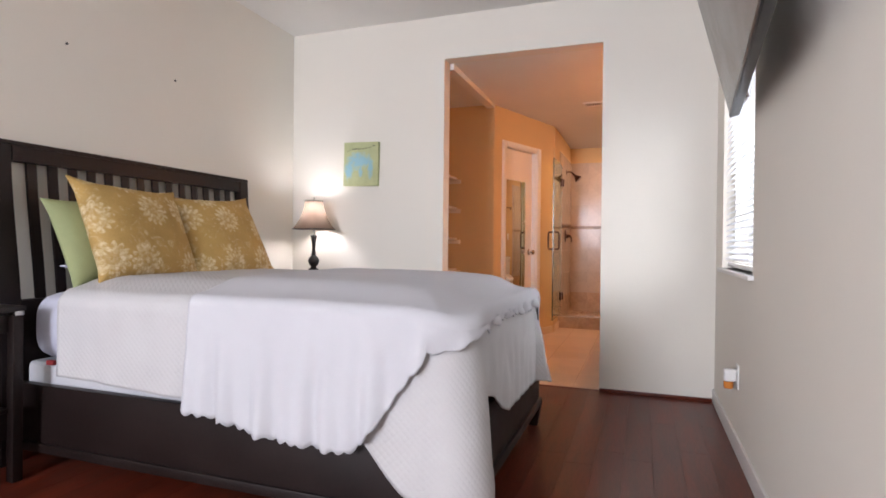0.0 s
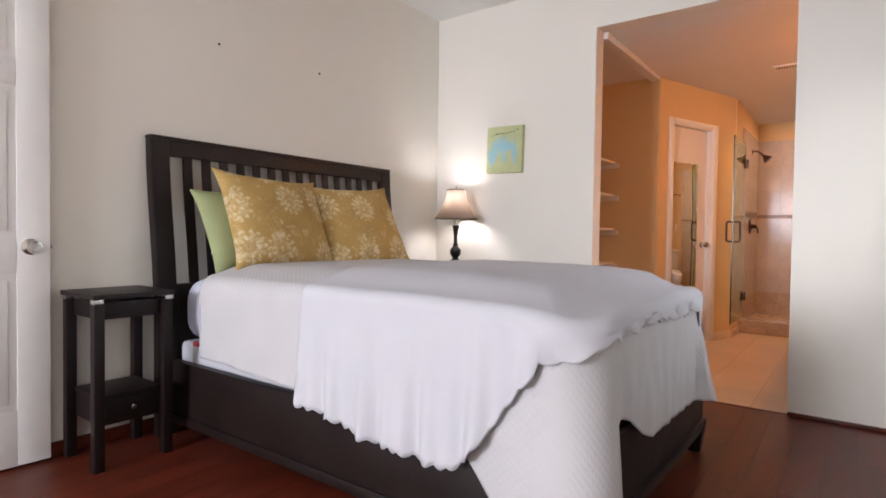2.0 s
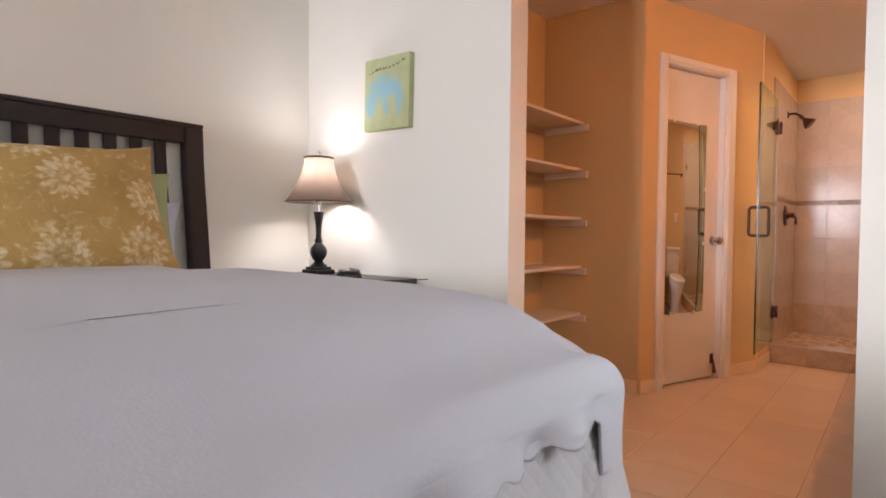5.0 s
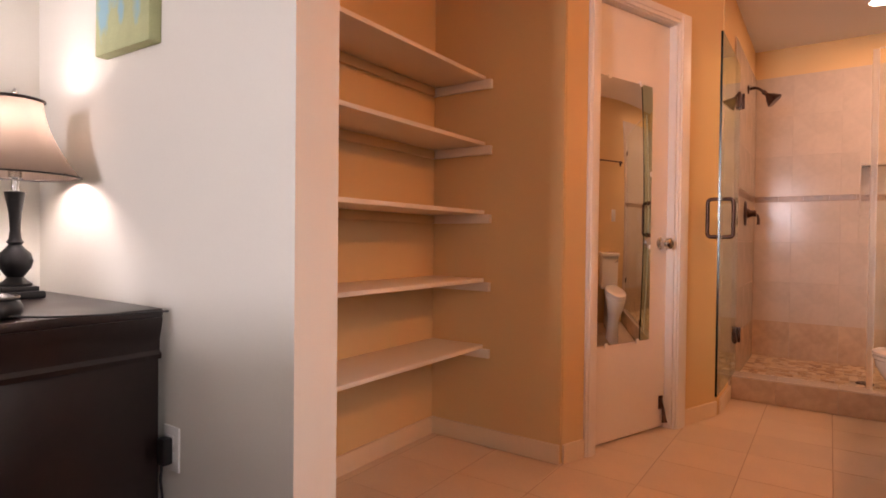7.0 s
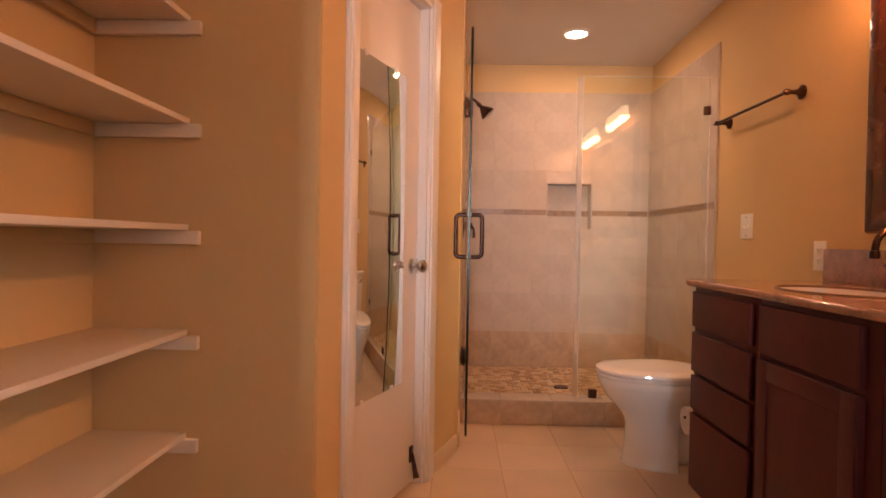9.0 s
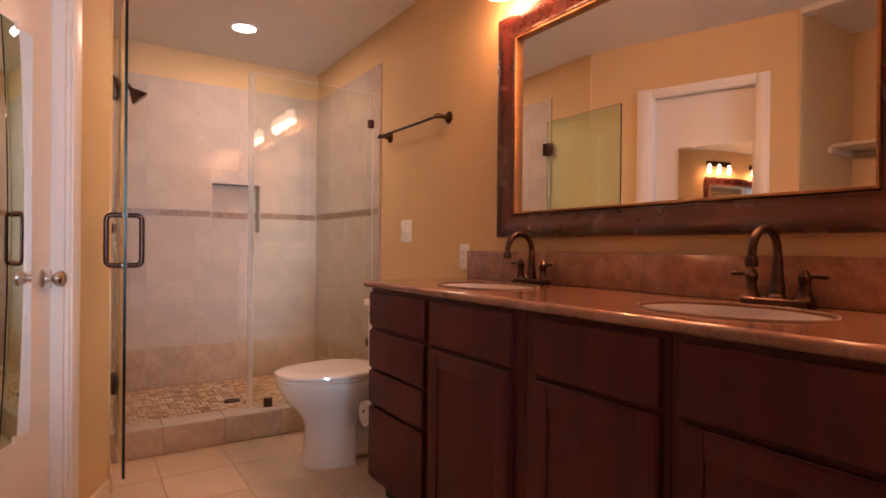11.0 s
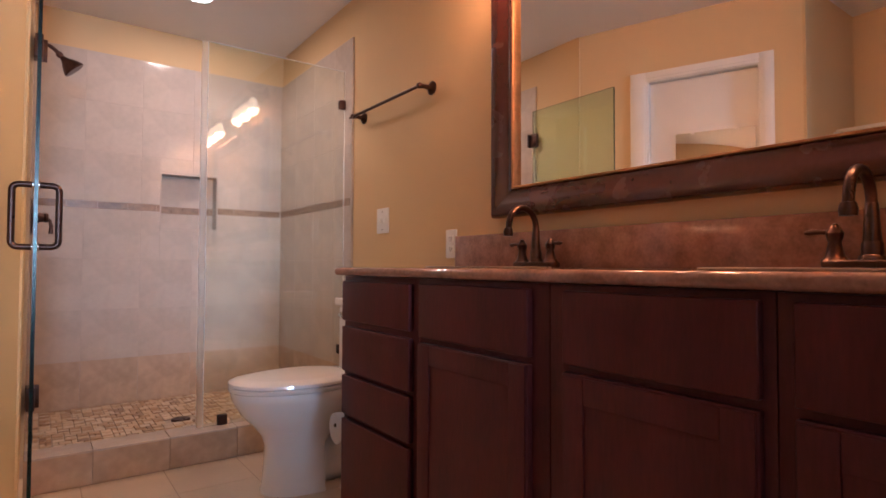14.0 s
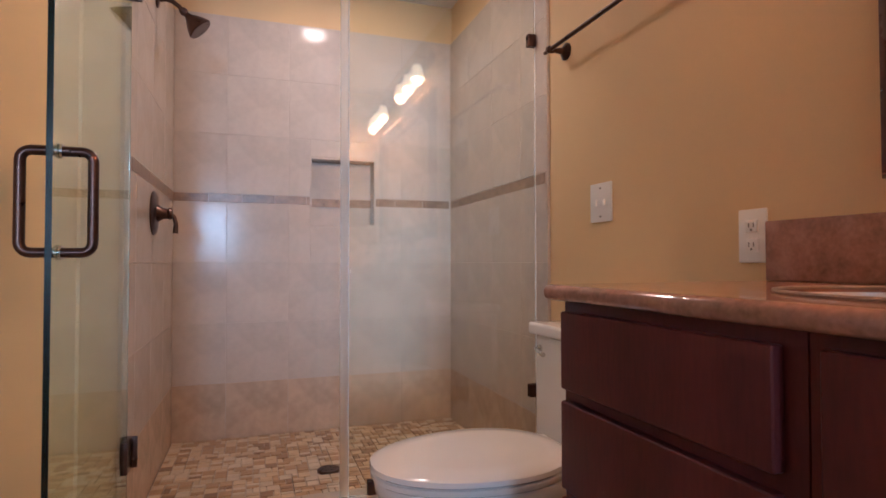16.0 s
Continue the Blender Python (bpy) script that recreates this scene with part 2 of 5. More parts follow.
M_GROUT = material("pale_grout", (0.50, 0.44, 0.37), 0.9, vary=0.1)
M_FLOORTILE = material("cream_floor_tile", (0.62, 0.50, 0.38), 0.32, vary=0.07, scale=5, fine=60, bump=0.02, spread=0.04)
M_FLOORGROUT = material("floor_grout", (0.45, 0.34, 0.25), 0.9, vary=0.15)
M_MOSAIC = [material("mosaic_" + k, c, 0.35, vary=0.15, scale=20, fine=90, spread=0.14) for k, c in (("cream", (0.52, 0.40, 0.25)), ("tan", (0.39, 0.25, 0.125)), ("brown", (0.23, 0.135, 0.07)), ("ivory", (0.54, 0.455, 0.34)))]
M_MIRROR = material("mirror_silver", (0.88, 0.89, 0.88), 0.0, 1.0, vary=0.0, bump=0.0, rough_vary=0.0)
M_FRAME = material("mahogany_frame", (0.055, 0.013, 0.0095), 0.26, vary=0.2, scale=14, fine=80, bump=0.02, stretch=(1, 1, 1), coat=0.4)
M_GILT = material("gilt_bead", (0.42, 0.22, 0.09), 0.35, 0.8, vary=0.2, scale=60)
M_GLASS = glass("shower_glass", (0.96, 0.98, 0.90))
M_GLASSDOOR = glass("green_tinted_glass", (0.70, 0.87, 0.76))
# whitish refraction along the panel's polished edge, painted as an opaque pale colour
M_PALEEDGE = material("bright_glass_edge", (0.86, 0.90, 0.89), 0.3, vary=0.05, bump=0.0)
M_SEAL = glass("milky_vinyl", (0.93, 0.94, 0.92), 0.35, 1.3)
M_GLASSEDGE = glass("green_glass_edge", (0.03, 0.14, 0.11), 0.2)
M_SCREEN = material("television_screen", (0.10, 0.10, 0.10), 0.22, vary=0.02, bump=0.0)
M_BLIND = thin_cloth("white_blind_slat", (0.85, 0.86, 0.88), (0.9, 0.92, 0.95), 0.45)
M_SHADE = thin_cloth("taupe_lampshade_cloth", (0.20, 0.14, 0.105), (0.135, 0.098, 0.076), 0.40)
M_BULB = glow("frosted_bulb", (1.0, 0.86, 0.68), 30)
M_TULIP = glow("frosted_lamp_glass", (1.0, 0.74, 0.45), 5.5)
M_CANLIGHT = glow("downlight_lens", (1.0, 0.90, 0.76), 14)
M_PLATE = material("white_plastic_plate", (0.80, 0.79, 0.76), 0.35, vary=0.02, bump=0.0)
M_AMBER = material("amber_gel", (0.65, 0.22, 0.04), 0.25, vary=0.1, coat=0.4)
M_CANVAS = washed_canvas("pale_green_canvas")
M_INK = material("dark_ink", (0.03, 0.03, 0.035), 0.8)
M_GRAY = material("grey_slot", (0.16, 0.15, 0.14), 0.7)
M_LEAF = material("outdoor_green", (0.10, 0.16, 0.06), 0.9, vary=0.4, scale=0.6, fine=6)


# ---- building helpers ----
def finish(name, bm, mat, parent=None, label="", smooth=35.0):
    me = bpy.data.meshes.new(name)
    bmesh.ops.recalc_face_normals(bm, faces=bm.faces)
    bm.to_mesh(me)
    bm.free()
    for mm in (mat if isinstance(mat, (list, tuple)) else [mat]):
        me.materials.append(mm)
    if smooth:
        me.polygons.foreach_set("use_smooth", [True] * len(me.polygons))
        me.set_sharp_from_angle(angle=radians(smooth))
    ob = new(name, me)
    ob.parent = parent
    if label:
        ob["label"] = label
    return ob


def part(name, bm, mat, parent, label="", smooth=35.0):
    return finish(name, bm, mat, parent, label, smooth)


def thing(name, m, label, category, group="", kind=""):
    e = new(name)
    e.empty_display_size = 0.1
    e.matrix_world = m
    return tagged(e, label, category, group, kind)


def box(x0, x1, y0, y1, z0, z1, bevel=0.0, bm=None, seg=2):
    own = bmesh.new()
    bmesh.ops.create_cube(own, size=1.0)
    bmesh.ops.scale(own, vec=(abs(x1 - x0), abs(y1 - y0), abs(z1 - z0)), verts=own.verts)
    bmesh.ops.translate(own, vec=((x0 + x1) / 2, (y0 + y1) / 2, (z0 + z1) / 2), verts=own.verts)
    if bevel:
        bmesh.ops.bevel(own, geom=own.edges[:], offset=bevel, segments=seg, affect="EDGES", profile=0.6)
    return merged(bm, own)


def merged(bm, own):
    if bm is None:
        return own
    me = bpy.data.meshes.new("tmp")
    own.to_mesh(me)
    own.free()
    bm.from_mesh(me)
    bpy.data.meshes.remove(me)
    return bm


def turn_profile(profile, bm=None, segments=32, m=None):
    """A turned solid: (radius, height) pairs about the z axis, then placed by m."""
    own = bmesh.new()
    rings = []
    for r, z in profile:
        rings.append([own.verts.new((r * math.cos(a), r * math.sin(a), z)) for a in [2 * math.pi * k / segments for k in range(segments)]])
    for a, b in zip(rings, rings[1:]):
        for k in range(segments):
            own.faces.new((a[k], a[(k + 1) % segments], b[(k + 1) % segments], b[k]))
    if profile[0][0] > 1e-4:
        own.faces.new(rings[0])
    if profile[-1][0] > 1e-4:
        own.faces.new(rings[-1])
    bmesh.ops.remove_doubles(own, verts=own.verts, dist=1e-5)
    if m is not None:
        bmesh.ops.transform(own, matrix=m, verts=own.verts)
    return merged(bm, own)


def tube(points, radius, bm=None, segments=14):
    """A round bar along points; radius one number or one for each point."""
    own = bmesh.new()
    pts = [Vector(p) for p in points]
    radii = radius if isinstance(radius, (list, tuple)) else [radius] * len(pts)
    side, rings = None, []
    for i, p in enumerate(pts):
        way = (pts[min(i + 1, len(pts) - 1)] - pts[max(i - 1, 0)]).normalized()
        if side is None:
            side = way.orthogonal().normalized()
        side = (side - way * side.dot(way)).normalized()
        up = way.cross(side)
        rings.append([own.verts.new(p + radii[i] * (math.cos(a) * side + math.sin(a) * up)) for a in [2 * math.pi * k / segments for k in range(segments)]])
    for a, b in zip(rings, rings[1:]):
        for k in range(segments):
            own.faces.new((a[k], a[(k + 1) % segments], b[(k + 1) % segments], b[k]))
    own.faces.new(rings[0])
    own.faces.new(rings[-1])
    return merged(bm, own)


def arc(c, r, a0, a1, u, v, n=10):
    """Points of an arc about c in the plane of u and v, degrees."""
    c, u, v = Vector(c), Vector(u), Vector(v)
    return [c + r * (math.cos(radians(a0 + (a1 - a0) * k / n)) * u + math.sin(radians(a0 + (a1 - a0) * k / n)) * v) for k in range(n + 1)]


def extrude_outline(outline, depth, axis="y", bm=None, bevel=0.0):
    """A flat outline of (a, b) pairs pushed through depth; axis tells which way it is pushed."""
    own = bmesh.new()
    place = {"y": lambda a, b, d: (a, d, b), "x": lambda a, b, d: (d, a, b), "z": lambda a, b, d: (a, b, d)}[axis]
    d0, d1 = depth
    v0 = [own.verts.new(place(a, b, d0)) for a, b in outline]
    v1 = [own.verts.new(place(a, b, d1)) for a, b in outline]
    own.faces.new(v0)
    own.faces.new(v1)
    for k in range(len(outline)):
        j = (k + 1) % len(outline)
        own.faces.new((v0[k], v0[j], v1[j], v1[k]))
    bmesh.ops.recalc_face_normals(own, faces=own.faces)
    if bevel:
        bmesh.ops.bevel(own, geom=own.edges[:], offset=bevel, segments=2, affect="EDGES")
    return merged(bm, own)


def structure(name, bm, mat, label, category, smooth=35.0):
    return tagged(finish(name, bm, mat, None, "", smooth), label, category, kind="structure")

# ---- the large structure ----
XL, XR, YB, YD, YD2, YP = -2.72, 0.46, -3.80, 4.257, 4.383, 4.335
OL, OR, OT, ZBED, ZBATH = -1.395, -0.250, 2.378, 2.70, 2.378
XS, YS = -0.94, 8.20  # shower: side and back wall
YC0, YC1, ZPAN = 7.152, 7.288, 0.095  # curb front and back, shower floor


def bath_ceiling(y):
    return ZBATH - 0.011 * (y - 4.38)


NICHE = (-0.302, 0.033, 1.115, 1.468)

ground = structure("ground", box(-300, 300, -300, 300, -0.6, -0.5), M_LEAF, "flat green ground outside the house", "ground")
slab = structure("floor_bedroom", box(XL - 0.12, XR + 0.12, YB - 0.12, YD + 0.02, -0.2, -0.008), M_DARKGAP, "reddish brown cherry plank floor", "floor")
bath_floor = structure("floor_bathroom", box(-2.2, XR + 0.12, YD + 0.022, YC0 + 0.012, -0.2, -0.0012), M_FLOORGROUT, "square cream ceramic floor tiles with tan joints", "floor")
shower_floor = structure("floor_shower", box(-1.06, XR + 0.12, YC0 + 0.014, YS + 0.12, -0.2, ZPAN - 0.008), M_GROUT, "small mixed beige and brown stone mosaic floor", "floor")

# bedroom walls
bm = box(XL - 0.12, XL, YB - 0.12, YD, -0.1, ZBED + 0.1)
structure("wall_west", bm, M_WALL, "plain cream painted bedroom wall", "wall")
bm = box(XR, XR + 0.14, YB - 0.12, 2.99, -0.1, ZBED + 0.1)
box(XR, XR + 0.14, 3.95, YD + 0.05, -0.1, ZBED + 0.1, bm=bm)
box(XR, XR + 0.14, 2.99, 3.95, -0.1, 0.87, bm=bm)
box(XR, XR + 0.14, 2.99, 3.95, 2.08, ZBED + 0.1, bm=bm)
structure("wall_east", bm, M_WALL, "plain cream painted wall with a window opening", "wall")
bm = box(XL, -2.4, YB - 0.12, YB, -0.1, ZBED + 0.1)
box(-1.1, XR, YB - 0.12, YB, -0.1, ZBED + 0.1, bm=bm)
box(-2.4, -1.1, YB - 0.12, YB, -0.1, 0.45, bm=bm)
box(-2.4, -1.1, YB - 0.12, YB, 2.35, ZBED + 0.1, bm=bm)
structure("wall_south", bm, M_WALL, "plain cream painted wall with a wide window opening", "wall")
structure("ceiling_bedroom", box(XL - 0.12, XR + 0.14, YB - 0.12, YD2, ZBED, ZBED + 0.1), M_CEIL, "white textured bedroom ceiling", "ceiling")


def doorway_wall():
    bm = box(XL, OL, YD, YD2, -0.1, ZBED)
    box(OR, XR, YD, YP, -0.1, ZBED, bm=bm)
    box(OL, OR, YD, YD2, OT, ZBED, bm=bm)
    for f in bm.faces:
        f.material_index = 1 if f.calc_center_median().y > YP - 1e-3 and abs(f.normal.y) > 0.5 else 0
    bmesh.ops.remove_doubles(bm, verts=bm.verts, dist=1e-4)
    structure("wall_north", bm, [M_WALL, M_GOLD], "cream wall with a tall plain opening to the bathroom", "wall", smooth=0)


doorway_wall()

# bathroom walls
structure("wall_vanity", box(XR, XR + 0.14, YD + 0.05, YS + 0.12, -0.1, ZBATH + 0.1), M_GOLD, "golden yellow painted bathroom wall", "wall")
structure("wall_shower_side", box(XS - 0.12, XS, 6.75, YS + 0.12, -0.1, ZBATH + 0.1), M_GOLD, "golden painted wall beside the shower", "wall")
bm = box(XS, NICHE[0], YS, YS + 0.12, -0.1, ZBATH + 0.1)
box(NICHE[1], XR, YS, YS + 0.12, -0.1, ZBATH + 0.1, bm=bm)
box(NICHE[0], NICHE[1], YS, YS + 0.12, -0.1, NICHE[2], bm=bm)
box(NICHE[0], NICHE[1], YS, YS + 0.12, NICHE[3], ZBATH + 0.1, bm=bm)
structure("wall_shower_back", bm, M_GOLD, "golden painted wall behind the shower tiles", "wall")
structure("wall_alcove_back", box(-2.14, -2.02, YD2, 5.75, -0.1, ZBATH + 0.1), M_GOLD, "golden painted back of the shelf alcove", "wall")
structure("wall_alcove_end", box(-2.02, -1.3645, 5.63, 5.75, -0.1, ZBATH + 0.1), M_GOLD, "golden painted end wall of the shelf alcove", "wall")
bm = box(-1.44, -1.362, YD2, 5.63, 2.333, ZBATH)
structure("trim_alcove_header", bm, M_TRIM, "white header across the top of the shelf alcove", "trim")
bm = bmesh.new()
lid = [(x, y, bath_ceiling(y) + up) for up in (0.0, 0.12) for x, y in ((-2.14, YD2 + 0.001), (XR + 0.14, YD2 + 0.001), (XR + 0.14, YS + 0.12), (-2.14, YS + 0.12))]
lid = [bm.verts.new(p) for p in lid]
for f in ((0, 1, 2, 3), (4, 5, 6, 7), (0, 1, 5, 4), (1, 2, 6, 5), (2, 3, 7, 6), (3, 0, 4, 7)):
    bm.faces.new([lid[k] for k in f])
structure("ceiling_bathroom", bm, M_CEIL, "white bathroom ceiling", "ceiling")
structure("wall_linen_closet", box(-2.3, -2.2, 5.75, 8.0, -0.1, 2.5), M_GOLD, "plain wall closing the linen closet", "wall")
bm = box(-2.2, XS - 0.12, 7.6, 7.7, -0.1, 2.5)
structure("wall_linen_closet_side", bm, M_GOLD, "plain wall closing the linen closet", "wall")
structure("floor_linen_closet", box(-2.2, -1.03, 5.75, 7.6, -0.21, -0.012), M_FLOORGROUT, "dark floor under the closet door", "floor")

# the slanted wall with the closet door: x runs along it, y into it
DOORWALL = pose(-1.361, 5.642, 0, 0, 0, math.degrees(math.atan2(0.937, 0.35)))
S0, S1, ST = 0.190, 0.782, 2.0
bm = box(0.0, S0, 0, 0.11, -0.1, ZBATH + 0.1)
box(S1, 1.19, 0, 0.11, -0.1, ZBATH + 0.1, bm=bm)
box(S0, S1, 0, 0.11, ST, ZBATH + 0.1, bm=bm)
w = structure("wall_closet", bm, M_GOLD, "slanted golden painted wall round the closet door", "wall")
w.matrix_world = DOORWALL


def closet_door():
    door = thing("closet_door", DOORWALL, "closed flat white closet door with a tall mirror, under golden wall paint", "door")
    part("leaf", box(S0 + 0.016, S1 - 0.016, 0.037, 0.072, 0.012, ST - 0.018, 0.002), M_TRIM, door)
    # jamb
    part("jamb", box(S0, S0 + 0.014, 0.0, 0.11, 0.0, ST), M_TRIM, door)
    part("jamb", box(S1 - 0.014, S1, 0.0, 0.11, 0.0, ST), M_TRIM, door)
    part("jamb", box(S0 + 0.014, S1 - 0.014, 0.0, 0.11, ST - 0.014, ST), M_TRIM, door)
    for a, b in ((S0 - 0.062, S0 + 0.004), (S1 - 0.004, S1 + 0.088)):
        bm = box(a, b, -0.014, 0.0, 0.0, ST + 0.045, 0.003)
        box(a + 0.012, b - 0.018, -0.020, -0.012, 0.0, ST + 0.03, 0.003, bm=bm)
        part("casing", bm, M_TRIM, door)
    bm = box(S0 + 0.005, S1 - 0.005, -0.0135, 0.0, ST - 0.01, ST + 0.0445, 0.003)
    box(S0 + 0.005, S1 - 0.005, -0.0195, -0.012, ST + 0.006, ST + 0.03, 0.003, bm=bm)
    part("casing", bm, M_TRIM, door)
    # knob
    k = pose(S1 - 0.070, 0.037, 0.918, 90)
    knob = part("door_knob", turn_profile([(0.0, 0.0), (0.031, 0.0), (0.031, 0.005), (0.014, 0.010), (0.011, 0.028), (0.020, 0.036), (0.027, 0.046), (0.026, 0.056), (0.016, 0.064), (0.0, 0.066)], m=k), M_CHROME, door, "brushed nickel knob")
    part("latch", box(S1 - 0.020, S1 - 0.012, 0.033, 0.039, 0.885, 0.945), M_CHROME, door)
    # kick-down door stop
    bm = tube([(S1 - 0.05, 0.031, 0.135), (S1 - 0.045, 0.025, 0.11), (S1 - 0.055, 0.010, 0.06), (S1 - 0.06, 0.003, 0.04)], [0.008, 0.007, 0.010, 0.014])
    box(S1 - 0.064, S1 - 0.036, 0.030, 0.037, 0.10, 0.165, 0.002, bm=bm)
    part("door_stop", bm, M_BRONZE, door, "dark bronze kick-down stop")
    return door


closet_door()


def door_mirror():
    x0, x1, z0, z1 = 0.218, 0.625, 0.455, 1.665
    mir = thing("door_mirror", DOORWALL, "tall frameless mirror clipped onto the white closet door", "mirror")
    part("mirror_glass", box(x0, x1, 0.0295, 0.0355, z0, z1, 0.0015), M_MIRROR, mir)
    for x, z in ((x0 + 0.09, z1), (x1 - 0.09, z1), (x0 + 0.09, z0), (x1 - 0.09, z0), (x0, 1.25), (x1, 1.25), (x0, 0.9), (x1, 0.9)):
        part("clip", box(x - 0.009, x + 0.009, 0.0265, 0.0368, z - 0.011, z + 0.011, 0.002), M_PLATE, mir)


door_mirror()


# baseboards and thresholds
def baseboard(name, x0, x1, y0, y1, h, mat, label):
    bm = box(x0, x1, y0, y1, 0.0, h, 0.004)
    structure(name, bm, mat, label, "baseboard")


baseboard("baseboard_east", XR - 0.013, XR, YB, YD, 0.085, M_TRIM, "white painted baseboard")
baseboard("baseboard_west", XL, XL + 0.013, YB, YD, 0.06, M_PLANK, "thin reddish wood baseboard")
baseboard("baseboard_north", OR + 0.002, XR - 0.014, YD - 0.016, YD, 0.022, M_PLANK, "thin reddish wood shoe moulding")
baseboard("baseboard_north_left", XL + 0.014, OL - 0.002, YD - 0.016, YD, 0.022, M_PLANK, "thin reddish wood shoe moulding")
baseboard("baseboard_alcove_back", -2.02, -2.007, YD2 + 0.001, 5.617, 0.08, M_BASEGOLD, "cream painted baseboard")
baseboard("baseboard_alcove_end", -2.02, -1.366, 5.617, 5.63, 0.08, M_BASEGOLD, "cream painted baseboard")
for a, b in ((0.0, S0 - 0.063), (S1 + 0.089, 1.172)):
    bm = box(a, b, -0.012, 0.0, 0.0, 0.08, 0.004)
    structure("baseboard_closet", bm, M_BASEGOLD, "cream painted baseboard", "baseboard").matrix_world = DOORWALL
baseboard("baseboard_shower_side", XS, XS + 0.012, 6.785, YC0 - 0.002, 0.08, M_BASEGOLD, "cream painted baseboard")


# windows
def side_window():
    win = thing("window_1", pose(0, 0, 0), "bright white window with closed horizontal blinds", "window", kind="structure")
    y0, y1, z0, z1 = 2.99, 3.95, 0.87, 2.08
    for a in ((y0, y0 + 0.04, z0, z1), (y1 - 0.04, y1, z0, z1), (y0 + 0.04, y1 - 0.04, z0, z0 + 0.04), (y0 + 0.04, y1 - 0.04, z1 - 0.04, z1)):
        part("window_frame", box(XR + 0.06, XR + 0.10, *a, 0.004), M_TRIM, win)
    part("window_sill", box(XR - 0.025, XR + 0.06, y0 - 0.03, y1 + 0.03, z0 - 0.022, z0, 0.005), M_TRIM, win)
    pane = part("pane", box(XR + 0.075, XR + 0.081, y0 + 0.04, y1 - 0.04, z0 + 0.04, z1 - 0.04), M_GLASS, win)
    pane.visible_shadow = False
    blind = thing("window_blind", pose(XR + 0.035, (y0 + y1) / 2, z0), "closed white horizontal slat blind in the window", "blind")
    part("head_rail", box(-0.02, 0.02, -0.46, 0.46, 1.16, 1.205, 0.004), M_TRIM, blind)
    part("bottom_rail", box(-0.012, 0.012, -0.455, 0.455, 0.012, 0.032, 0.004), M_TRIM, blind)
    slat = extrude_outline([(-0.022, -0.010), (0.0, 0.004), (0.022, 0.012), (0.022, 0.0145), (0.0, 0.0065), (-0.022, -0.0075)], (-0.455, 0.455), "y")
    first = part("slat", slat, M_BLIND, blind, smooth=60)
    first.location.z = 0.06
    for k in range(1, 35):
        o = new("slat", first.data)
        o.parent, o.location = blind, (0, 0, 0.06 + 0.0318 * k)
    for y in (-0.3, 0.3):
        part("ladder_cord", tube([(-0.024, y, 0.03), (-0.024, y, 1.17)], 0.0012, segments=6), M_TRIM, blind)


side_window()


def wide_window():
    win = thing("window_2", pose(0, 0, 0), "wide white framed window behind the walk's start", "window", kind="structure")
    for a in ((-2.4, -2.35, 0.45, 2.35), (-1.15, -1.1, 0.45, 2.35), (-1.775, -1.725, 0.5, 2.3), (-2.35, -1.15, 0.45, 0.5), (-2.35, -1.15, 2.3, 2.35)):
        part("window_frame", box(a[0], a[1], YB - 0.09, YB - 0.05, a[2], a[3], 0.004), M_TRIM, win)
    for a, b in ((-2.35, -1.775), (-1.725, -1.15)):
        part("pane", box(a, b, YB - 0.073, YB - 0.067, 0.5, 2.3), M_GLASS, win).visible_shadow = False
    part("window_sill", box(-2.43, -1.07, YB - 0.05, YB + 0.03, 0.428, 0.45, 0.005), M_TRIM, win)


wide_window()

# ---- bedroom things ----
def smooth_step(a, b, x):
    t = min(1.0, max(0.0, (x - a) / (b - a)))
    return t * t * (3 - 2 * t)


BX0, BX1, BY0, BY1 = -2.66, -0.525, 1.975, 3.43   # bed frame in plan


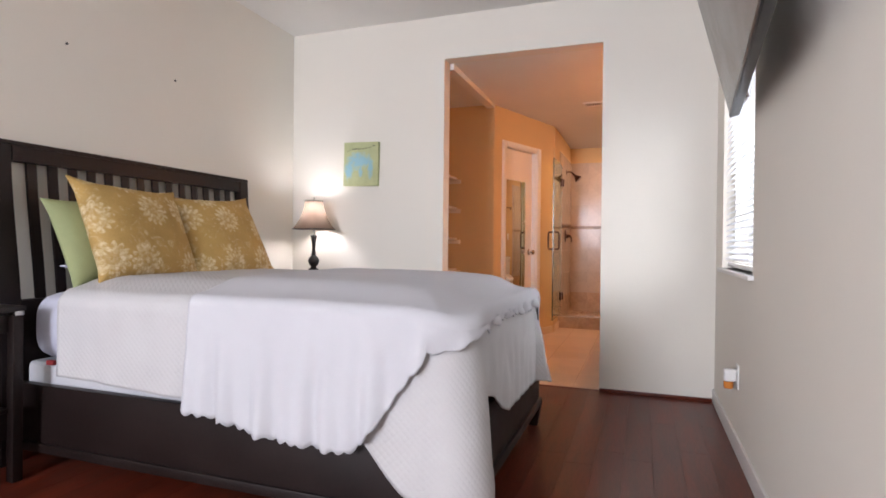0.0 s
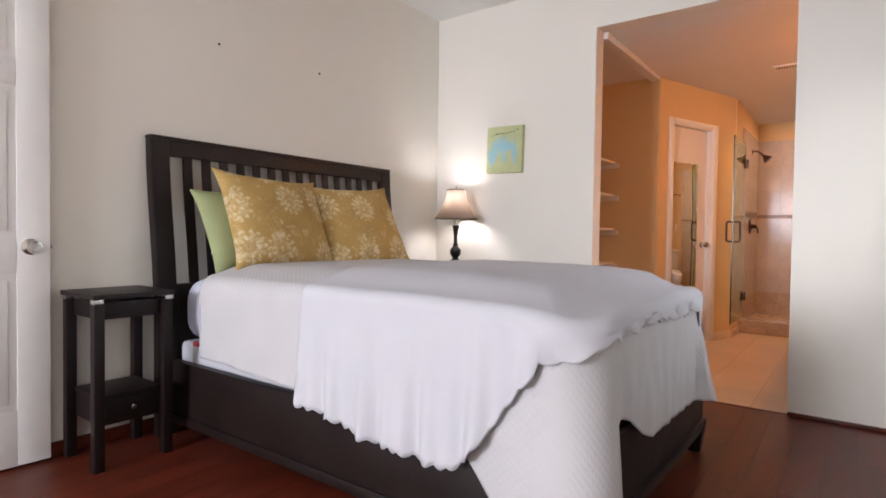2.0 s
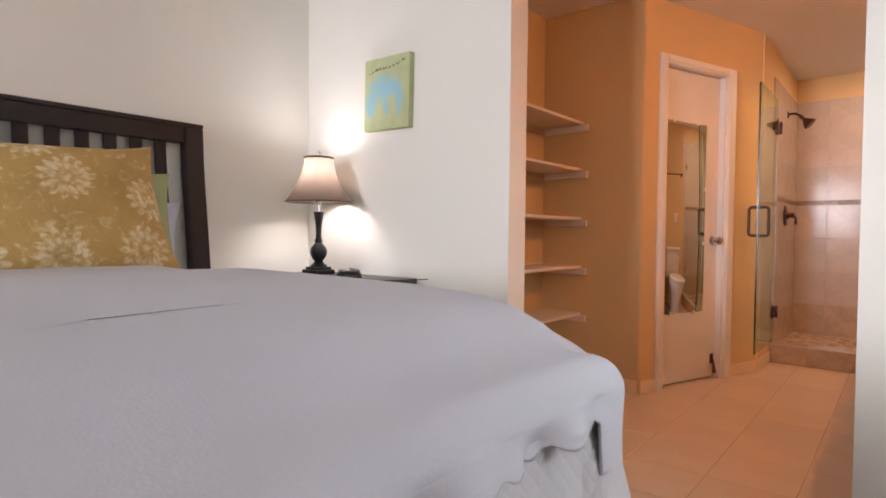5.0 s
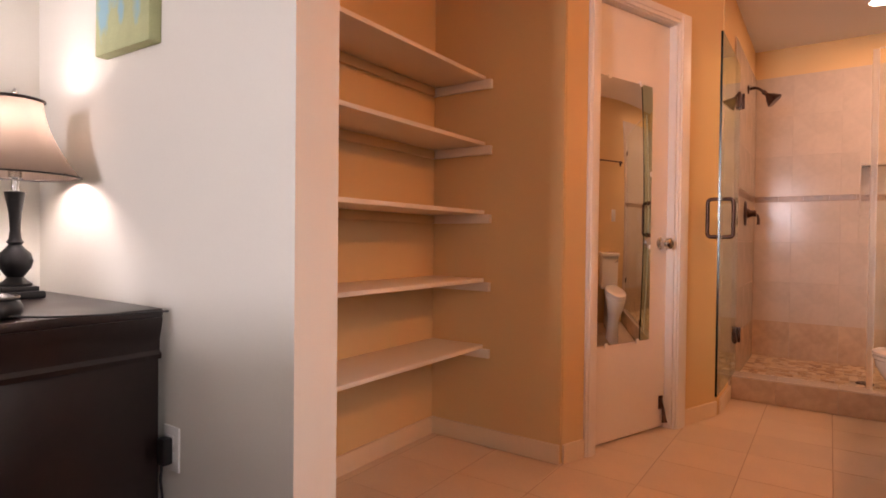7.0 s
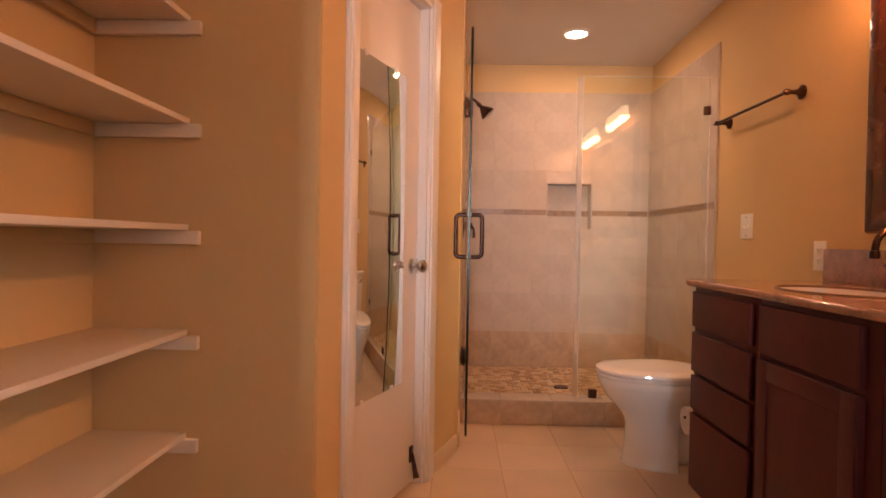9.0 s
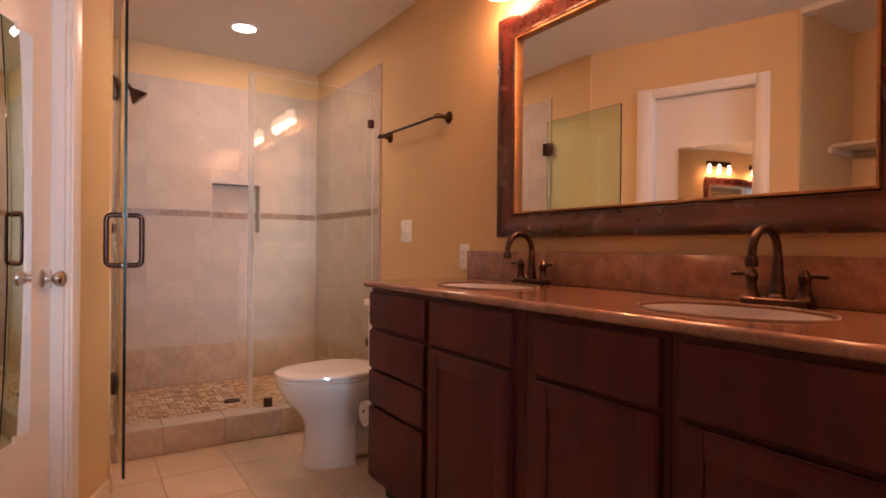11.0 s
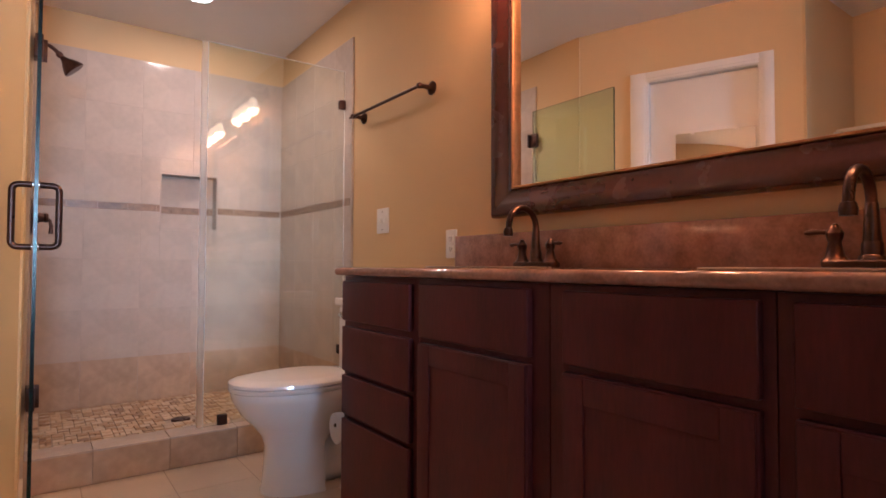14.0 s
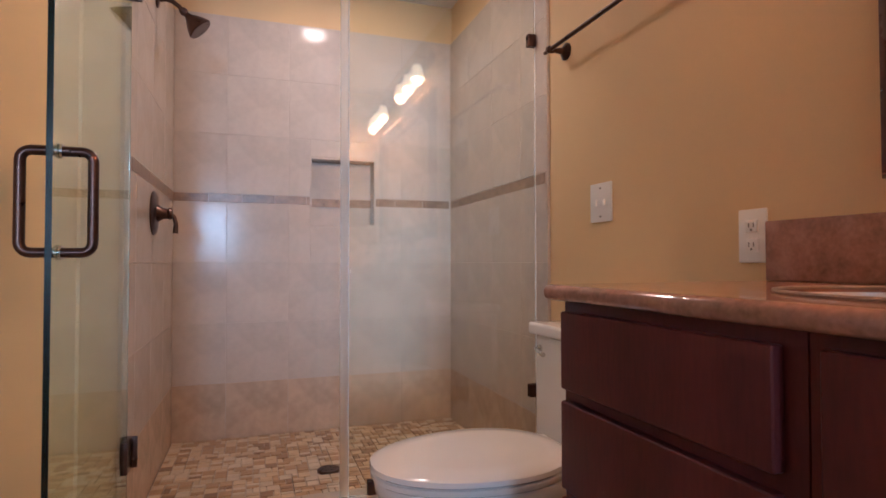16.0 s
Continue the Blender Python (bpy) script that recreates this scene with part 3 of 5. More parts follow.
def bed():
    ob = thing("bed", pose(0, 0, 0), "dark espresso wooden bed with a slatted sleigh headboard", "bed")
    # headboard: posts and slats lean back in a soft curve
    def lean(z):
        return -0.085 * smooth_step(0.45, 1.45, z) ** 1.2
    hy0, hy1, htop = 1.935, 3.625, 1.418

    def bent(y0, y1, z0, z1, thick, x):
        own = bmesh.new()
        n, rows = 10, []
        for k in range(n + 1):
            z = z0 + (z1 - z0) * k / n
            c = x + lean(z)
            rows.append([own.verts.new(p) for p in ((c - thick / 2, y0, z), (c + thick / 2, y0, z), (c + thick / 2, y1, z), (c - thick / 2, y1, z))])
        for a, b in zip(rows, rows[1:]):
            for k in range(4):
                own.faces.new((a[k], a[(k + 1) % 4], b[(k + 1) % 4], b[k]))
        own.faces.new(rows[0])
        own.faces.new(rows[-1])
        bmesh.ops.recalc_face_normals(own, faces=own.faces)
        long_edges = [e for e in own.edges if len(e.link_faces) == 2 and e.calc_face_angle() > 1.2]
        bmesh.ops.bevel(own, geom=long_edges, offset=0.004, segments=2, affect="EDGES")
        return own
    hx = -2.605
    part("post", bent(hy0, hy0 + 0.092, 0.0, htop, 0.055, hx), M_ESPRESSO, ob)
    part("post", bent(hy1 - 0.085, hy1, 0.0, htop, 0.055, hx), M_ESPRESSO, ob)
    part("top_rail", bent(hy0 + 0.092, hy1 - 0.085, htop - 0.072, htop, 0.05, hx), M_ESPRESSO, ob)
    part("top_rail", bent(hy0 - 0.001, hy1 + 0.001, htop + 0.0005, htop + 0.020, 0.058, hx), M_ESPRESSO, ob)
    part("lower_rail", bent(hy0 + 0.092, hy1 - 0.085, 0.30, 0.72, 0.045, hx), M_ESPRESSO, ob)
    span0, span1, count = hy0 + 0.092, hy1 - 0.085, 15
    pitch = (span1 - span0) / count
    for k in range(1, count):
        y = span0 + pitch * k
        part("slat", bent(y - 0.026, y + 0.026, 0.72, htop - 0.072, 0.012, hx), M_ESPRESSO, ob)
    # rails, footboard, feet
    for y0, y1 in ((BY0, BY0 + 0.035), (BY1 - 0.035, BY1)):
        bm = box(-2.58, BX1 - 0.03, y0, y1, 0.10, 0.37, 0.004)
        box(-2.58, BX1 - 0.03, y0 - 0.012, y1 + 0.012, 0.085, 0.125, 0.006, bm=bm)
        part("side_rail", bm, M_ESPRESSO, ob)
    foot = part("footboard", box(BX1 - 0.03, BX1 + 0.01, BY0 - 0.005, BY1 + 0.005, 0.10, 0.40, 0.005), M_ESPRESSO, ob)
    part("moulding", box(BX1 - 0.035, BX1 + 0.024, BY0 - 0.016, BY1 + 0.016, 0.10, 0.14, 0.006), M_ESPRESSO, foot)
    part("moulding", box(BX1 - 0.035, BX1 + 0.020, BY0 - 0.012, BY1 + 0.012, 0.385, 0.41, 0.006), M_ESPRESSO, foot)
    for y in (BY0 + 0.03, BY1 - 0.045):
        own = bmesh.new()
        bmesh.ops.create_cone(own, cap_ends=True, segments=4, radius1=0.034, radius2=0.056, depth=0.12, matrix=pose(BX1 - 0.012, y, 0.06, 0, 0, 45))
        bmesh.ops.bevel(own, geom=own.edges[:], offset=0.004, segments=2, affect="EDGES")
        part("foot", own, M_ESPRESSO, ob)
    for y in (BY0 + 0.4, BY1 - 0.4):
        part("slat_support", box(-2.56, BX1 - 0.04, y - 0.04, y + 0.04, 0.30, 0.325), M_ESPRESSO, ob)


bed()
tagged(finish("box_spring", box(-2.545, -0.565, BY0 + 0.045, BY1 - 0.045, 0.326, 0.455, 0.03, seg=3), M_SHEET), "white box spring low in the dark bed frame", "box spring")
tagged(finish("mattress", box(-2.55, -0.66, BY0 + 0.04, BY1 - 0.12, 0.457, 0.757, 0.13, seg=6), M_BLUEPILLOW), "thick mattress in a pale lilac sheet on the box spring", "mattress")


def bed_sag(x, y):
    """How far the bedding sinks towards the foot, the sides and the worn far corner."""
    side = 0.055 * (1 - smooth_step(0.0, 0.26, min(y - BY0, BY1 - y)))
    foot = 0.018 * smooth_step(BX1 - 0.6, BX1 - 0.05, x) + 0.05 * smooth_step(BX1 - 0.20, BX1, x)
    far = math.hypot(x - BX1, y - BY1)
    return max(side, foot) + 0.3 * min(side, foot) + 0.11 * (1 - smooth_step(0.0, 0.36, far))


def drape(name, x_head, outs, top, drop, hem, ripple, mat, label, category, radius=0.07, rows=26, flare=lambda p: 0.0):
    """A cloth over the bed: flat on top, rounded over the edges, hanging by drop(p) at each point of the near, foot and far edge."""
    x1, y0, y1, rc = BX1 + outs[1], BY0 - outs[0], BY1 + outs[2], 0.15
    rf = 0.34
    path = []

    def add(x, y, nx, ny, side, along):
        path.append((Vector((x, y, 0)), Vector((nx, ny, 0)), side, along))
    n1, nc, n2 = 110, 16, 90
    for k in range(n1):
        x = x_head + (x1 - rc - x_head) * k / n1
        add(x, y0, 0, -1, "near", x)
    for k in range(nc):
        a = radians(-90 + 90 * k / nc)
        add(x1 - rc + rc * math.cos(a), y0 + rc + rc * math.sin(a), math.cos(a), math.sin(a), "corner", k / nc)
    for k in range(n2):
        y = y0 + rc + (y1 - y0 - rc - rf) * k / n2
        add(x1, y, 1, 0, "foot", (y - y0) / (y1 - y0))
    for k in range(nc):
        a = radians(90 * k / nc)
        add(x1 - rf + rf * math.cos(a), y1 - rf + rf * math.sin(a), math.cos(a), math.sin(a), "far_corner", k / nc)
    for k in range(n1 + 1):
        x = x1 - rf + (x_head - x1 + rf) * k / n1
        add(x, y1, 0, 1, "far", x)
    bm = bmesh.new()
    mid = (y0 + y1) / 2
    grid = []
    for i, (p, nrm, side, along) in enumerate(path):
        length = drop(side, along)
        line = []
        core = Vector((min(p.x, x1 - 0.45), mid + (p.y - mid) * 0.12, 0))
        for j in range(13):
            q = core.lerp(p - nrm * radius, j / 12)
            z = top + 0.004 * noise.noise(q * 2.3) + 0.003 * noise.noise(q * 5.0) - bed_sag(q.x, q.y)
            line.append(Vector((q.x, q.y, z)))
        ztop = line[-1].z
        for j in range(1, 7):
            a = radians(90 * j / 6)
            line.append(Vector((p.x, p.y, 0)) - nrm * radius * (1 - math.sin(a)) + Vector((0, 0, ztop - radius * (1 - math.cos(a)))))
        rest = length - radius
        base = line[-1].copy()
        u = i * 0.0195
        for j in range(1, rows + 1):
            s = j / rows
            d = rest * s
            fold = ripple * s ** 1.3 * (math.sin(u * 19) * 0.6 + math.sin(u * 33 + 1.3) * 0.4 + 0.5 * noise.noise(Vector((u * 3, d * 4, 3.0))))
            push = flare((side, along)) * d + fold + 0.004 * noise.noise(Vector((u * 8, d * 9, 7.0)))
            line.append(base + nrm * max(-0.012, push) + Vector((0, 0, -d - (hem * abs(math.sin(u * 31)) * smooth_step(0.9, 1.0, s)))))
        grid.append([bm.verts.new(v) for v in line])
    for a, b in zip(grid, grid[1:]):
        for j in range(len(a) - 1):
            bm.faces.new((a[j], b[j], b[j + 1], a[j + 1]))
    # close the middle strip
    left, right = grid[:len(grid) // 2], grid[len(grid) // 2:][::-1]
    for k in range(min(len(left), len(right)) - 1):
        try:
            bm.faces.new((left[k][0], left[k + 1][0], right[k + 1][0], right[k][0]))
        except ValueError:
            pass
    ob = finish(name, bm, mat, smooth=80)
    sol = ob.modifiers.new("thickness", "SOLIDIFY")
    sol.thickness, sol.offset = 0.005, 1.0
    return tagged(ob, label, category)


def under_drop(side, p):
    if side == "near":
        return 0.362 + 0.03 * smooth_step(-2.3, -1.5, p) + 0.20 * smooth_step(-0.95, -0.66, p)
    if side == "corner":
        return 0.605 + 0.12 * math.sin(math.pi * min(1, p * 1.1)) - 0.12 * p
    if side == "foot":
        return 0.485 - 0.195 * smooth_step(0.0, 0.06, p) + 0.13 * smooth_step(0.12, 0.36, p) + 0.02 * smooth_step(0.4, 0.98, p)
    if side == "far_corner":
        return 0.43 + 0.05 * math.sin(math.pi * p)
    return 0.44


def under_flare(sp):
    side, p = sp
    if side == "corner":
        return 0.06 + 0.14 * math.sin(math.pi * p)
    if side == "near":
        return 0.06 * smooth_step(-0.9, -0.65, p)
    if side == "foot":
        return 0.05 * (1 - smooth_step(0.0, 0.15, p)) + 0.03 + 0.16 * smooth_step(0.7, 1.0, p)
    if side == "far_corner":
        return 0.19 + 0.06 * math.sin(math.pi * p)
    return 0.04


drape("coverlet", -2.28, (0.004, 0.045, -0.040), 0.826, under_drop, 0.0, 0.005, M_QUILT, "white quilted coverlet hanging over the bed's foot", "coverlet", flare=under_flare)


def over_drop(side, p):
    if side == "near":
        return 0.435 + 0.06 * smooth_step(-1.4, -0.85, p) + 0.015 * math.sin(p * 9) - 0.375 * smooth_step(-0.90, -0.56, p)
    if side == "corner":
        return 0.12 - 0.07 * smooth_step(0.0, 1.0, p)
    if side == "foot":
        return 0.050 + 0.030 * p + 0.006 * math.sin(p * 14)
    if side == "far_corner":
        return 0.14 + 0.12 * p
    return 0.34


drape("blanket", -1.56, (0.03, 0.062, -0.025), 0.843, over_drop, 0.014, 0.020, M_SHEET, "smooth white blanket with a scalloped hem over the coverlet", "blanket", radius=0.04, flare=lambda sp: 0.06 if sp[0] == "near" else 0.03)


def pillow(name, m, w, h, d, mat, label, seam=0.012, ears=0.03):
    """A stuffed square pillow standing in its own x-y plane, thick along z."""
    bm = bmesh.new()
    n = 26
    sides = []
    for s in (1, -1):
        g = []
        for i in range(n + 1):
            row = []
            for j in range(n + 1):
                u, v = 2 * i / n - 1, 2 * j / n - 1
                pull = 1 - 0.055 * (1 - v * v) * abs(u) ** 3
                pull2 = 1 - 0.055 * (1 - u * u) * abs(v) ** 3
                corner = 1 + ears * (abs(u * v)) ** 4
                fat = max(0.0, (1 - abs(u) ** 2.6) * (1 - abs(v) ** 2.6)) ** 0.55
                z = s * (d / 2 * fat + (0.004 if fat < 0.02 else 0)) + 0.006 * noise.noise(Vector((u * 2.2, v * 2.2, s * 5 + w * 9))) * fat
                row.append(bm.verts.new((u * w / 2 * pull * corner, v * h / 2 * pull2 * corner, z)))
            g.append(row)
        sides.append(g)
        for i in range(n):
            for j in range(n):
                bm.faces.new((g[i][j], g[i + 1][j], g[i + 1][j + 1], g[i][j + 1]))
    a, b = sides
    ring = [(i, 0) for i in range(n)] + [(n, j) for j in range(n)] + [(i, n) for i in range(n, 0, -1)] + [(0, j) for j in range(n, 0, -1)]
    for k in range(len(ring)):
        (i, j), (p, q) = ring[k], ring[(k + 1) % len(ring)]
        bm.faces.new((a[i][j], a[p][q], b[p][q], b[i][j]))
    ob = finish(name, bm, mat, smooth=80)
    ob.matrix_world = m
    return tagged(ob, label, "pillow")


def lean_pose(x, y, z, back, spin=0.0, twist=0.0):
    """Standing on its lower edge, face to the bed's foot, leaning back by so many degrees."""
    return pose(x, y, z) @ pose(0, 0, 0, 0, 0, 90 + spin) @ pose(0, 0, 0, 90 - back, 0, 0) @ pose(0, 0, 0, 0, 0, twist)


pillow("gold_pillow", lean_pose(-2.33, 2.42, 1.028, 24, 3, -2), 0.60, 0.505, 0.19, M_GOLDCLOTH, "gold cotton cushion with pale blossoms leaning on the headboard", ears=0.06)
pillow("gold_pillow", lean_pose(-2.31, 2.98, 1.018, 26, -4, 3), 0.60, 0.505, 0.18, M_GOLDCLOTH, "gold cotton cushion with pale blossoms leaning on the headboard", ears=0.06)
pillow("green_pillow", lean_pose(-2.43, 2.34, 0.985, 20, 6, 4), 0.58, 0.43, 0.15, M_GREEN, "plain sage green pillow behind the gold cushions")
pillow("green_pillow", lean_pose(-2.44, 3.085, 0.975, 20, -3, -2), 0.58, 0.45, 0.15, M_GREEN, "plain sage green pillow behind the gold cushions")
pillow("white_pillow", pose(-2.47, 2.52, 0.835, 0, 6, 92), 0.58, 0.30, 0.11, M_BLUEPILLOW, "pale lilac bed pillow at the head of the bed")
pillow("white_pillow", lean_pose(-2.515, 3.15, 0.925, 9, 2, -6), 0.58, 0.34, 0.10, M_BLUEPILLOW, "pale lilac bed pillow at the head of the bed")
tagged(finish("care_tag", box(-2.375, -2.335, BY0 + 0.012, BY0 + 0.03, 0.455, 0.475, 0.002), M_RED), "small dark red tag at the mattress edge", "tag")


def side_table():
    ob = thing("side_table", pose(-2.53, 1.735, 0), "tall espresso wood side table with metal corner caps", "side table")
    part("tabletop", box(-0.165, 0.165, -0.165, 0.165, 0.698, 0.718, 0.003), M_ESPRESSO, ob)
    part("apron", box(-0.128, 0.128, -0.128, 0.128, 0.612, 0.682, 0.003), M_ESPRESSO, ob)
    for x in (-1, 1):
        for y in (-1, 1):
            part("leg", box(x * 0.138 - 0.020, x * 0.138 + 0.020, y * 0.138 - 0.020, y * 0.138 + 0.020, 0.0, 0.680, 0.003), M_ESPRESSO, ob)
            part("corner_cap", box(x * 0.142 - 0.018, x * 0.142 + 0.018, y * 0.142 - 0.018, y * 0.142 + 0.018, 0.680, 0.698, 0.002), M_CHROME, ob, "small polished metal corner cap")
    part("shelf", box(-0.128, 0.128, -0.128, 0.128, 0.285, 0.30, 0.002), M_ESPRESSO, ob)
    dr = part("drawer", box(-0.122, 0.122, -0.122, 0.122, 0.175, 0.283, 0.003), M_ESPRESSO, ob)
    knob = turn_profile([(0.0, 0.0), (0.006, 0.0), (0.005, 0.010), (0.011, 0.016), (0.011, 0.022), (0.0, 0.026)], m=pose(0.122, 0.0, 0.235, 0, 90, 0), segments=20)
    part("drawer_knob", knob, M_CHROME, dr, "small polished metal knob")


side_table()


def nightstand():
    ob = thing("nightstand", pose(0, 0, 0), "dark mahogany nightstand with a moulded cornice, drawer and door", "nightstand")
    x0, x1, y0, y1 = -2.553, -1.892, 3.80, 4.232
    part("tabletop", box(x0 - 0.02, x1 + 0.022, y0 - 0.022, y1, 0.718, 0.742, 0.006), M_MAHOG, ob)
    prof = [(0.0, 0.0), (0.012, 0.0), (0.014, 0.012), (0.004, 0.022), (0.004, 0.05), (0.012, 0.075), (0.018, 0.10), (0.018, 0.108), (0.0, 0.108)]
    z0 = 0.61
    bm = bmesh.new()
    rings = []
    for o, h in prof:
        rings.append([bm.verts.new(p) for p in ((x0 - o, y0 - o, z0 + h), (x1 + o, y0 - o, z0 + h), (x1 + o, y1, z0 + h), (x0 - o, y1, z0 + h))])
    for a, b in zip(rings, rings[1:]):
        for k in range(4):
            bm.faces.new((a[k], a[(k + 1) % 4], b[(k + 1) % 4], b[k]))
    part("cornice", bm, M_MAHOG, ob, smooth=30)
    part("body", box(x0, x1, y0, y1, 0.06, 0.612, 0.004), M_MAHOG, ob)
    bm = box(x0 - 0.015, x1 + 0.015, y0 - 0.015, y1, 0.0, 0.062, 0.006)
    part("plinth", bm, M_MAHOG, ob)
    dr = part("drawer", box(x0 + 0.03, x1 - 0.03, y0 - 0.022, y0 - 0.002, 0.625, 0.705, 0.006), M_MAHOG, ob)
    knob = [(0.0, 0.0), (0.010, 0.0), (0.006, 0.010), (0.014, 0.018), (0.014, 0.025), (0.0, 0.030)]
    for x in (x0 + 0.18, x1 - 0.18):
        part("knob", turn_profile(knob, m=pose(x, y0 - 0.022, 0.665, 90), segments=20), M_BRONZE, dr)
    door = part("door", box(x0 + 0.035, x1 - 0.035, y0 - 0.016, y0, 0.09, 0.59, 0.005), M_MAHOG, ob)
    part("knob", turn_profile(knob, m=pose(x0 + 0.33, y0 - 0.016, 0.42, 90), segments=20), M_BRONZE, door)


nightstand()
LX, LY, LZ = -2.405, 4.085, 0.742


def table_lamp():
    ob = thing("table_lamp", pose(LX, LY, LZ), "lit table lamp with a turned dark base and taupe bell shade", "lamp")
    bm = box(-0.058, 0.058, -0.058, 0.058, 0.0, 0.022, 0.006)
    box(-0.046, 0.046, -0.046, 0.046, 0.020, 0.036, 0.006, bm=bm)
    part("foot", bm, M_BLACK, ob)
    part("stem", turn_profile([(0.0, 0.034), (0.040, 0.034), (0.042, 0.042), (0.028, 0.052), (0.020, 0.062), (0.026, 0.070), (0.038, 0.088), (0.043, 0.108), (0.038, 0.130), (0.022, 0.148), (0.016, 0.156), (0.022, 0.164), (0.016, 0.172), (0.013, 0.20), (0.016, 0.25), (0.025, 0.30), (0.027, 0.308), (0.012, 0.312), (0.0, 0.312)]), M_BLACK, ob)
    part("socket", turn_profile([(0.0, 0.312), (0.010, 0.312), (0.010, 0.345), (0.017, 0.35), (0.017, 0.40), (0.0, 0.40)]), M_CHROME, ob)
    n = 48

    def shell(inset, mat, name):
        bm = bmesh.new()
        rings = []
        for k in range(13):
            t = k / 12
            r = 0.164 + (0.070 - 0.164) * (1 - (1 - t) ** 1.75) - inset
            z = 0.360 + 0.215 * t
            ring = []
            for i in range(n):
                a = 2 * math.pi * i / n
                facet = 1 - 0.035 * (1 - abs(math.cos(4 * a)))
                ring.append(bm.verts.new((r * facet * math.cos(a), r * facet * math.sin(a), z - 0.006 * (1 - t) * abs(math.cos(4 * a)))))
            rings.append(ring)
        for a, b in zip(rings, rings[1:]):
            for i in range(n):
                bm.faces.new((a[i], a[(i + 1) % n], b[(i + 1) % n], b[i]))
        part(name, bm, mat, ob, smooth=60)
    shell(0.0, M_SHADE, "shade")
    bm = tube([(0.0705 * math.cos(radians(a)), 0.0705 * math.sin(radians(a)), 0.575) for a in range(0, 361, 12)], 0.0045, segments=8)
    part("shade_trim", bm, M_ESPRESSO, ob)
    bm = tube([(0.163 * math.cos(radians(a)), 0.163 * math.sin(radians(a)), 0.357) for a in range(0, 361, 10)], 0.003, segments=8)
    part("shade_trim", bm, M_ESPRESSO, ob)
    bm = tube([(-0.072, 0, 0.572), (0, 0, 0.578), (0.072, 0, 0.572)], 0.002, segments=6)
    tube([(0, -0.072, 0.572), (0, 0, 0.578), (0, 0.072, 0.572)], 0.002, bm=bm, segments=6)
    part("spider", bm, M_CHROME, ob)
    part("harp", tube(arc((0, 0, 0.47), 0.06, -60, 240, (1, 0, 0), (0, 0, 1.6), 18), 0.002, segments=6), M_CHROME, ob)
    part("finial", turn_profile([(0.0, 0.578), (0.006, 0.578), (0.004, 0.588), (0.008, 0.596), (0.004, 0.606), (0.0, 0.610)], segments=16), M_CHROME, ob)
    part("bulb", turn_profile([(0.012, 0.40), (0.016, 0.44), (0.028, 0.485), (0.029, 0.50), (0.018, 0.523), (0.0, 0.529)], segments=20), M_BULB, ob)


table_lamp()
lamp("table_lamp_light", "POINT", pose(LX, LY, LZ + 0.50), LAMP_POWER, (0.90, 0.96, 1.0), 0.07).visible_camera = True


def small_device():
    ob = thing("alarm_device", pose(-1.97, 3.91, 0.742), "small black rounded gadget with a cord on the nightstand", "gadget")
    bm = bmesh.new()
    bmesh.ops.create_uvsphere(bm, u_segments=24, v_segments=14, radius=1.0)
    bmesh.ops.scale(bm, vec=(0.062, 0.048, 0.036), verts=bm.verts)
    for v in bm.verts:
        v.co.z = max(v.co.z, -0.020) + 0.020
    part("case", bm, M_BLACK, ob)
    part("ring", tube([(0.05 * math.cos(radians(a)) - 0.0, 0.040 * math.sin(radians(a)), 0.046) for a in range(0, 361, 15)], 0.003, segments=6), M_GRAY, ob)
    part("cord", tube([(0.05, 0.0, 0.008), (0.10, 0.06, 0.004), (0.16, 0.16, 0.004), (0.20, 0.28, 0.004)], 0.0025, segments=8), M_BLACK, ob)


small_device()


def canvas_picture():
    x0, x1, z0, z1 = -2.225, -1.925, 1.443, 1.787
    ob = thing("canvas_picture", pose((x0 + x1) / 2, YD, (z0 + z1) / 2, 0, 1.2, 0), "small pale green canvas with a loose sky-blue painted wash", "picture")
    w, h = (x1 - x0) / 2, (z1 - z0) / 2
    part("canvas", box(-w, w, -0.034, 0.0, -h, h, 0.004), M_CANVAS, ob)
    random.seed(8)
    x = -0.118
    while x < 0.120:
        wd = random.uniform(0.005, 0.013)
        z = 0.098 + 0.16 * (x + 0.118) + 0.006 * math.sin((x + 0.12) * 30) + random.uniform(-0.002, 0.002)
        part("lettering", box(x, x + wd, -0.0346, -0.0338, z, z + random.uniform(0.004, 0.011)), M_INK, ob)
        x += wd + random.choice((0.003, 0.003, 0.014))


canvas_picture()


